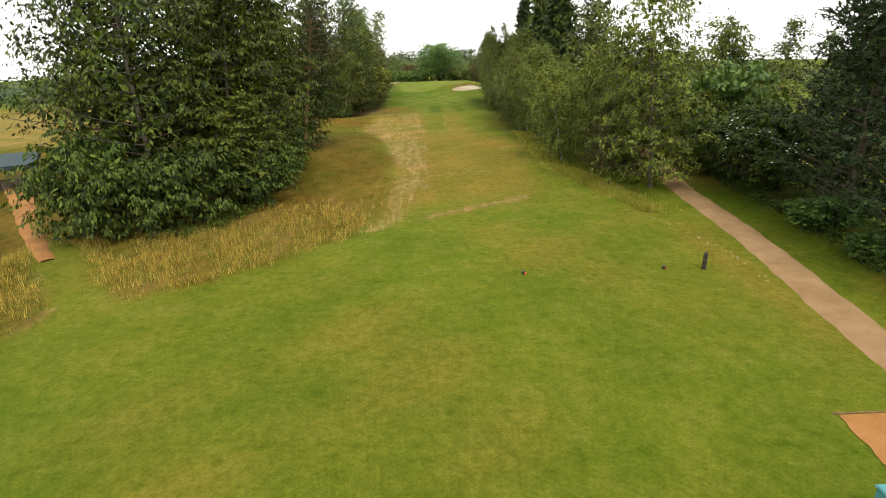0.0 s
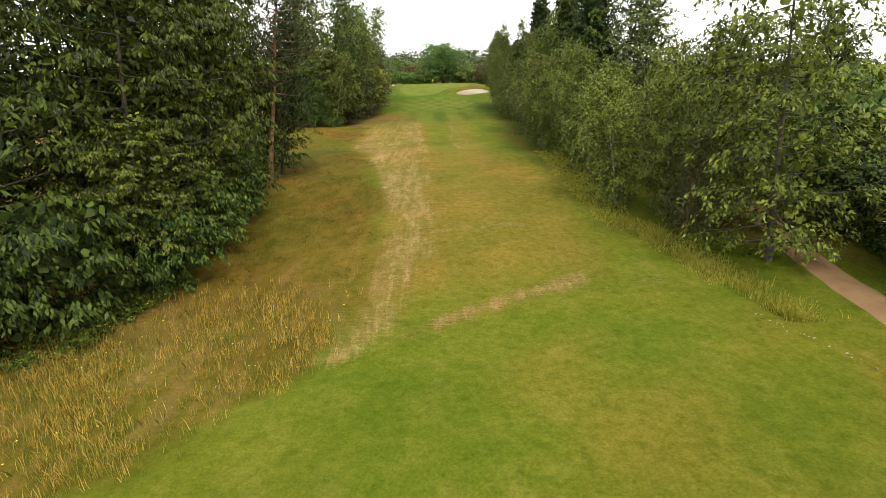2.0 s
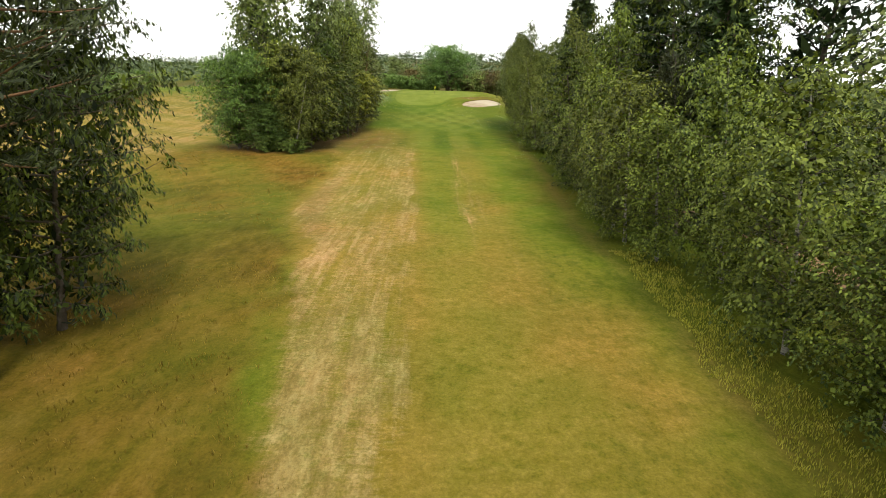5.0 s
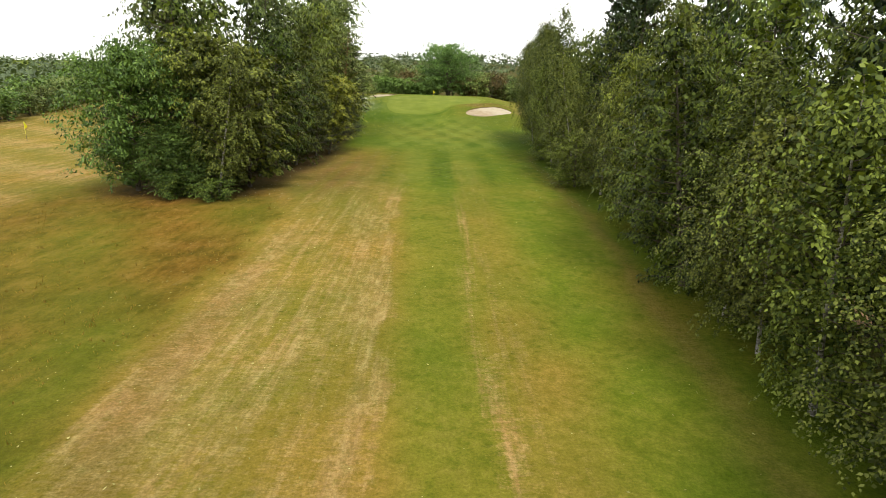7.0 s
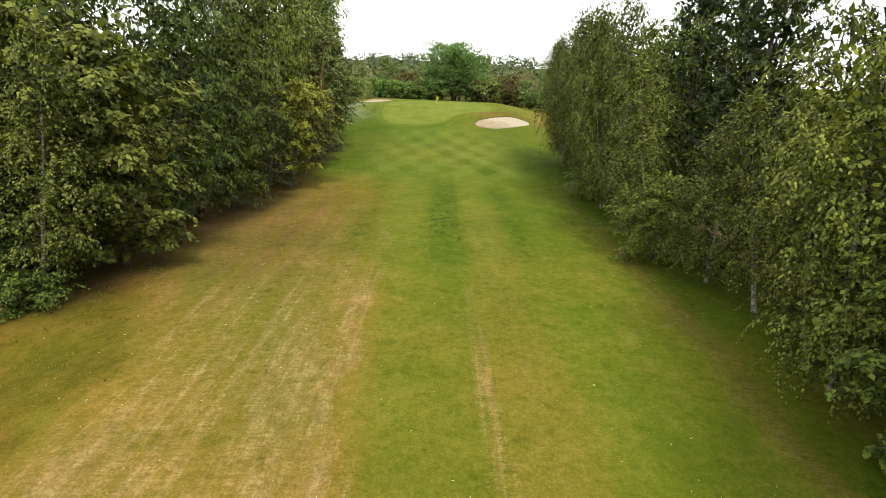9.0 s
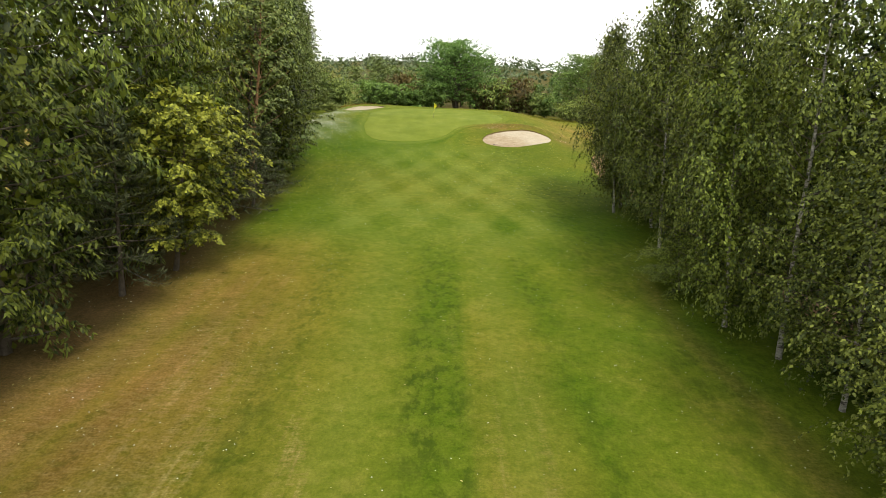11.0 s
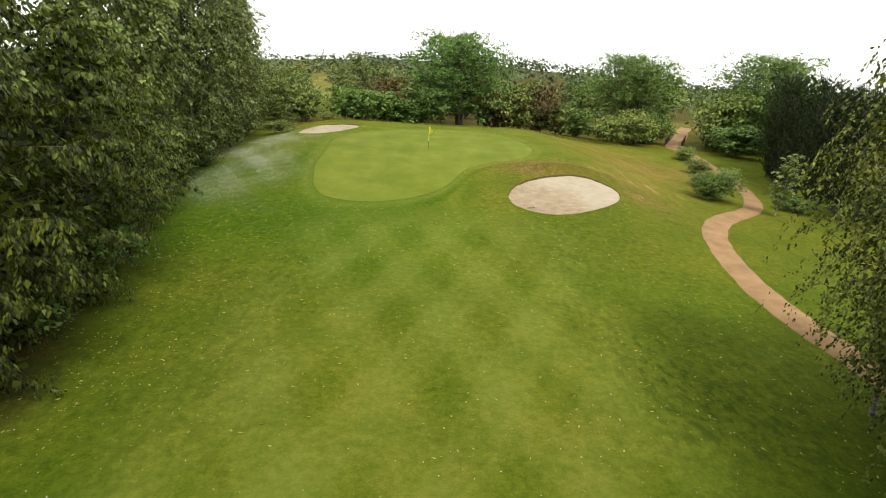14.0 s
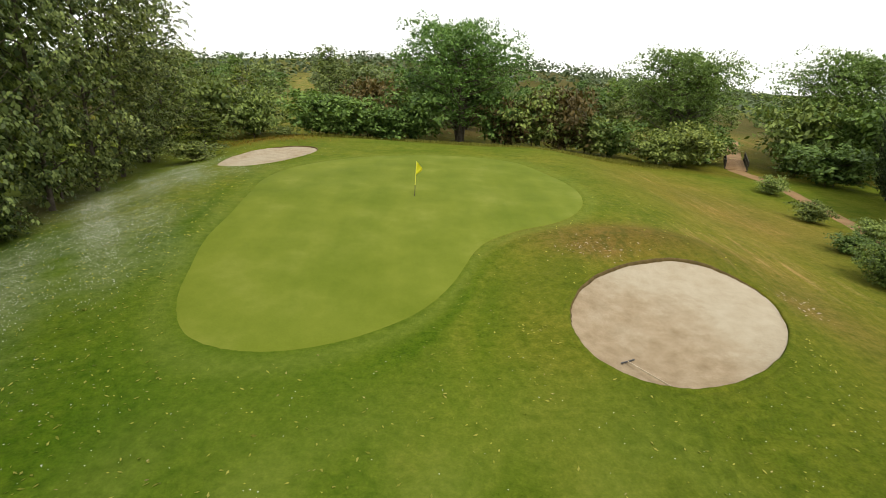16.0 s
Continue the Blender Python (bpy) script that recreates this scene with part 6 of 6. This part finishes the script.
def rod(bm, a, b, r0, r1=None, sides=10):
    """A round bar from a to b with closed ends."""
    a, b = Vector(a), Vector(b)
    d = b - a
    m = Matrix.Translation((a + b) / 2) @ d.to_track_quat("Z", "Y").to_matrix().to_4x4()
    bmesh.ops.create_cone(bm, cap_ends=True, segments=sides, radius1=r0, radius2=r0 if r1 is None else r1, depth=d.length, matrix=m)
    return bm


def box(bm, centre, size, turn=0.0, bevel=0.0, tilt=0.0):
    m = pose(*centre, tilt, 0, turn) @ Matrix.Diagonal((*size, 1))
    made = bmesh.ops.create_cube(bm, size=1, matrix=m)
    if bevel:
        edges = list({e for v in made["verts"] for e in v.link_edges})
        bmesh.ops.bevel(bm, geom=edges, offset=bevel, segments=2, affect="EDGES")
    return bm


def at(name, x, y, dz=0.0, turn=0.0, label="", category="", group=""):
    ob = new(name)
    ob.matrix_basis = pose(x, y, float(land(x, y)) + dz, 0, 0, turn)
    return tagged(ob, label, category, group)


YELLOW = plain("yellow_flag_cloth", (0.62, 0.60, 0.02), 0.7)
POLE_YELLOW = plain("yellow_painted_pole", (0.60, 0.55, 0.08), 0.4)
POLE_DARK = plain("dark_painted_pole", (0.06, 0.05, 0.035), 0.45)
BLACK = plain("black_plastic", (0.015, 0.015, 0.016), 0.4)
ORANGE = plain("orange_red_plastic", (0.50, 0.07, 0.02), 0.4)
WOOD_DARK = grain_material("dark_stained_wood", (0.022, 0.020, 0.014), (0.040, 0.036, 0.024), (0.07, 0.06, 0.04), 5.0, 30.0, 0.8, 0.6, 0.01)
WOOD_PALE = grain_material("weathered_pale_wood", (0.26, 0.21, 0.14), (0.36, 0.30, 0.20), (0.46, 0.39, 0.28), 4.0, 30.0, 0.85, 0.5, 0.01)
TEAL = plain("teal_painted_metal", (0.06, 0.20, 0.21), 0.45)
TEAL_ROOF = plain("blue_green_roof_sheet", (0.022, 0.042, 0.045), 0.95)
MESH_WIRE = plain("dark_net", (0.03, 0.03, 0.03), 0.8)
HOLE_MAT = plain("hole_cup_shade", (0.03, 0.03, 0.025), 0.8)


def flag(x, y, label, scale=1.0):
    f = at("golf_flag", x, y, 0.0, 0, label, "flag")
    lift = 0.018
    bm_part("pole", rod(rod(bmesh.new(), (0, 0, lift - 0.1), (0, 0, 0.72), 0.022), (0, 0, lift - 0.1), (0, 0, 0.02), 0.03), POLE_DARK, f, "dark lower pole")
    bm_part("upper_pole", rod(bmesh.new(), (0, 0, 0.72), (0.03, 0, 2.13 * scale), 0.02), POLE_YELLOW, f, "yellow upper pole")
    bm = bmesh.new()
    rows = []
    for i in range(11):
        t = i / 10
        z = 2.10 * scale - 0.62 * t
        reach = 0.34 * math.sin(math.pi * min(1.0, 0.12 + t * 0.95)) ** 0.8 + 0.02
        cols = []
        for j in range(7):
            s = j / 6
            cols.append(bm.verts.new((0.03 + s * reach, 0.07 * math.sin(s * 5.0 + t * 2.0) * s, z - 0.16 * s * s)))
        rows.append(cols)
    for i in range(10):
        for j in range(6):
            bm.faces.new((rows[i][j], rows[i][j + 1], rows[i + 1][j + 1], rows[i + 1][j]))
    bmesh.ops.solidify(bm, geom=bm.faces[:], thickness=0.004)
    bm_part("cloth", bm, YELLOW, f, "limp yellow cloth flag")
    # no recess: a flat dark disc paints the shade inside the hole
    bm = bmesh.new()
    bmesh.ops.create_circle(bm, cap_ends=True, segments=20, radius=0.054, matrix=Matrix.Translation((0, 0, lift + 0.004)))
    bm_part("cup", bm, HOLE_MAT, f, "flat dark disc painted as hole shade")
    return f


flag(-0.1, 179.0, "yellow flag on a slim pole standing in the green")
flag(-47.0, 122.0, "small yellow flag on a pole in a mown field")


def bunker_rake():
    """The rake lies on the sand with its handle towards the near lip."""
    z = float(land(8.0, 163.6, False)) - 0.24
    r = new("bunker_rake")
    r.matrix_basis = pose(7.88, 163.25, z + 0.06, 0, -2.5, -63)
    tagged(r, "wooden bunker rake with a dark head lying on sand", "rake")
    bm_part("handle", rod(bmesh.new(), (0, 0, 0.05), (1.75, 0, 0.10), 0.022), WOOD_PALE, r, "pale wooden handle")
    bm = box(bmesh.new(), (0, 0, 0.05), (0.05, 0.62, 0.035), 0, 0.006)
    head = bm_part("head", bm, BLACK, r, "dark plastic rake head")
    for i in range(9):
        bm_part("tine", rod(bmesh.new(), (0, -0.28 + 0.07 * i, 0.05), (-0.02, -0.28 + 0.07 * i, -0.03), 0.009, 0.004, 6), BLACK, head)


bunker_rake()


def tee_marker(x, y, turn):
    m = at("tee_marker", x, y, 0, turn, "small black and orange-red tee marker on mown grass", "tee marker", "tee markers")
    bm = bmesh.new()
    bmesh.ops.create_uvsphere(bm, u_segments=14, v_segments=8, radius=0.075, matrix=Matrix.Translation((0, 0, 0.09)) @ Matrix.Diagonal((0.9, 1.2, 1.0, 1)))
    bm_part("cap", bm, BLACK, m, "black rounded cap")
    bm_part("base", rod(bmesh.new(), (0.05, -0.05, -0.02), (0.05, -0.05, 0.07), 0.05, 0.065, 12), ORANGE, m, "orange-red base")


tee_marker(3.35, 22.2, 20)
tee_marker(9.12, 22.25, 60)


def tee_post():
    p = at("wooden_post", 10.7, 22.1, 0, 0, "short dark wooden post with a sloping top beside the tee", "post")
    bm = rod(bmesh.new(), (0, 0, -0.15), (0, 0, 0.72), 0.085, 0.08, 12)
    for v in bm.verts:
        if v.co.z > 0.5:
            v.co.z += 0.5 * v.co.x
    bmesh.ops.bevel(bm, geom=[e for e in bm.edges if min(v.co.z for v in e.verts) > 0.5], offset=0.008, segments=1, affect="EDGES")
    shaft = bm_part("shaft", bm, WOOD_DARK, p)
    bm_part("plate", box(bmesh.new(), (0, -0.083, 0.55), (0.07, 0.012, 0.10), 0, 0.002), BLACK, shaft, "small dark plate")


tee_post()


def earth_step():
    """The bare pad beside the tee with its timber edge."""
    s = at("earth_pad", 10.6, 11.6, 0.0, 0, "bare orange earth pad with a timber edge beside the tee", "earth pad")
    bm = bmesh.new()
    n = 12
    grid = [[bm.verts.new((-1.15 + 2.6 * i / n, -1.9 + 3.2 * j / n, 0)) for j in range(n + 1)] for i in range(n + 1)]
    ox, oy, oz = s.matrix_basis.translation
    for col in grid:
        for v in col:
            v.co.x += 0.28 * (v.co.y - 1.3) * 0.35 + 0.04 * math.sin(v.co.y * 7)
            v.co.z = float(land(ox + v.co.x, oy + v.co.y)) - oz + 0.02
    for i in range(n):
        for j in range(n):
            bm.faces.new((grid[i][j], grid[i + 1][j], grid[i + 1][j + 1], grid[i][j + 1]))
    bm_part("surface", bm, DIRT, s)
    bm_part("edging_board", box(bmesh.new(), (0.1, 1.36, 0.0), (2.7, 0.03, 0.05), 0, 0.006), PINE_BARK, s, "worn timber edging board")


earth_step()


def litter_bin():
    b = at("litter_bin", 8.2, 9.85, 0, 0, "teal box-shaped litter bin beside the tee", "bin")
    body = bm_part("body", box(bmesh.new(), (0, 0, 0.30), (0.46, 0.46, 0.64), 0, 0.02), TEAL, b)
    bm_part("lid", box(bmesh.new(), (0, 0, 0.65), (0.52, 0.52, 0.06), 0, 0.02), TEAL, b, "paler flat lid")
    # thin black plate on the closed front colours in the slot's shaded inside
    bm_part("opening", box(bmesh.new(), (0, -0.232, 0.5), (0.3, 0.008, 0.12), 0, 0.002), BLACK, body, "thin black plate painted as slot shade")


litter_bin()


def shelter():
    s = at("driving_shelter", -31.0, 40.0, -0.45, 28, "open shelter with a blue-green roof and dark net sides", "shelter")
    for x in (-2.4, 2.4):
        for y in (-1.6, 1.6):
            bm_part("post", box(bmesh.new(), (x, y, 1.05), (0.1, 0.1, 2.3), 0, 0.008), WOOD_DARK, s)
    bm_part("roof", box(bmesh.new(), (0, 0, 2.15), (5.4, 3.9, 0.34), 0, 0.03, 6), TEAL_ROOF, s, "sloping blue-green sheet roof")
    for z in (0.35, 1.15, 1.95):
        bm_part("rail", box(bmesh.new(), (2.4, 0, z), (0.06, 3.1, 0.07), 0, 0.005), WOOD_DARK, s)
        bm_part("rail", box(bmesh.new(), (0, -1.6, z), (4.7, 0.06, 0.07), 0, 0.005), WOOD_DARK, s)
    bm = bmesh.new()
    for i in range(40):
        box(bm, (2.4, -1.5 + 0.077 * i, 1.1), (0.008, 0.012, 1.9))
    for i in range(60):
        box(bm, (-2.35 + 0.08 * i, -1.6, 1.1), (0.012, 0.008, 1.9))
    for i in range(24):
        box(bm, (2.4, 0, 0.15 + 0.08 * i), (0.008, 3.1, 0.012))
        box(bm, (0, -1.6, 0.15 + 0.08 * i), (4.7, 0.008, 0.012))
    bm_part("netting", bm, MESH_WIRE, s, "dark protective netting")


shelter()


def footbridge():
    a, b = Vector((40.3, 215.7, 0)), Vector((45.3, 225.6, 0))
    way = (b - a).normalized()
    turn = math.degrees(math.atan2(way.y, way.x))
    z = float(land(a.x, a.y)) + 0.12
    f = new("footbridge")
    f.matrix_basis = pose(a.x, a.y, z, 0, 0, turn)
    tagged(f, "wooden footbridge with dark railings carrying the gravel path", "bridge")
    length = (b - a).length
    board = None
    n = int(length / 0.16)
    for i in range(n):
        if board is None:
            board = bm_part("plank", box(bmesh.new(), (0.08, 0, -0.03), (0.145, 2.5, 0.05), 0, 0.006), GRAVEL, f)
        else:
            o = board.copy()
            scene.collection.objects.link(o)
            o.parent = f
            o.location = (0.16 * i, 0, 0)
    for side in (-1.3, 1.3):
        bm_part("beam", box(bmesh.new(), (length / 2, side * 0.9, -0.16), (length, 0.16, 0.22), 0, 0.01), WOOD_DARK, f)
        bm_part("handrail", box(bmesh.new(), (length / 2, side, 1.12), (length, 0.11, 0.07), 0, 0.01), WOOD_DARK, f)
        bm_part("lower_rail", box(bmesh.new(), (length / 2, side, 0.55), (length, 0.05, 0.09), 0, 0.006), WOOD_DARK, f)
        for i in range(8):
            bm_part("post", box(bmesh.new(), (0.1 + (length - 0.2) * i / 7, side, 0.46), (0.1, 0.1, 1.35), 0, 0.008), WOOD_DARK, f)


footbridge()


def edge_stones():
    r = np.random.default_rng(71)
    bm = bmesh.new()
    for i in range(46):
        y = 20.0 + 11 * r.random() ** 0.8
        x = np.interp(y, [20, 24, 28, 31], [12.6, 12.6, 11.8, 10.4]) + r.normal(0, 0.12)
        s = r.uniform(0.02, 0.055)
        bmesh.ops.create_icosphere(bm, subdivisions=1, radius=s, matrix=pose(x, y, float(land(x, y)), r.uniform(0, 90), 0, r.uniform(0, 90)) @ Matrix.Diagonal((1.4, 0.8, 0.35, 1)))
    me = bpy.data.meshes.new("chippings")
    bm.to_mesh(me)
    bm.free()
    me.materials.append(CHIPS)
    tagged(new("chippings", me), "pale stones and chippings along the tee's edge", "stones", kind="stuff")


edge_stones()


def ring_strip(name, key, a, profile, ragged, material, label, cat):
    """A strip round a bunker: profile gives (share of the radius, height over the land, height where it fades out)."""
    x, y = bunker_outline(key)(a)
    cx, cy = BUNKERS[key][:2]
    n = len(a)
    full = abs(a[-1] - a[0]) > 6.2
    fade = np.ones(n) if full else np.sin(np.linspace(0, np.pi, n)) ** 0.5
    rows = []
    for out, rise, rest in profile:
        k = 1 + out + ragged
        px, py = cx + (x - cx) * k, cy + (y - cy) * k
        rows.append(np.stack([px, py, land(px, py, False) + rise * fade + rest * (1 - fade)], -1))
    grid = np.stack(rows, 0)
    idx = np.arange(grid.shape[0] * n).reshape(-1, n)
    q = np.stack([idx[:-1, :-1], idx[:-1, 1:], idx[1:, 1:], idx[1:, :-1]], -1).reshape(-1, 4)
    me = bpy.data.meshes.new(name)
    mesh_arrays(me, grid.reshape(-1, 3), q)
    for field, fn in turf_fields().items() if material is TURF else ():
        me.attributes.new(field, "FLOAT", "POINT").data.foreach_set("value", fn(grid[..., 0], grid[..., 1]).ravel().astype(np.float32))
    me.polygons.foreach_set("use_smooth", np.ones(len(me.polygons), bool))
    me.materials.append(material)
    return tagged(new(name, me), label, cat, kind="structure")


def bunker_lips():
    """A turf rim all round each bunker, and a ragged earth face under it at the back."""
    for key, start, end in (("greenside", -0.75, 2.75), ("far", 0.1, 3.0)):
        a = np.linspace(0, 2 * np.pi, 181)
        r = 0.003 * np.sin(a * 17 + 2 * np.sin(a * 3)) + 0.0025 * np.sin(a * 37 + 3 * np.sin(a * 5)) + 0.0015 * np.sin(a * 83)
        ring_strip("bunker_rim", key, a, [(0.0, -0.22, -0.22), (0.004, -0.02, -0.02), (0.02, 0.03, 0.03), (0.05, 0.028, 0.028), (0.09, -0.05, -0.05)], r, TURF, "short turf rim round a sand bunker", "bunker rim")
        b = np.linspace(start, end, 170)
        r = 0.003 * np.sin(b * 17 + 2 * np.sin(b * 3)) + 0.0025 * np.sin(b * 37 + 3 * np.sin(b * 5)) + 0.0015 * np.sin(b * 83)
        ring_strip("bunker_lip", key, b, [(-0.010, -0.16, -0.2), (-0.008, 0.02, -0.2), (0.002, 0.05, -0.2), (0.013, 0.045, -0.2), (0.02, -0.02, -0.2)], r, EARTH, "ragged dark earth lip at the back of a bunker", "bunker lip")


bunker_lips()
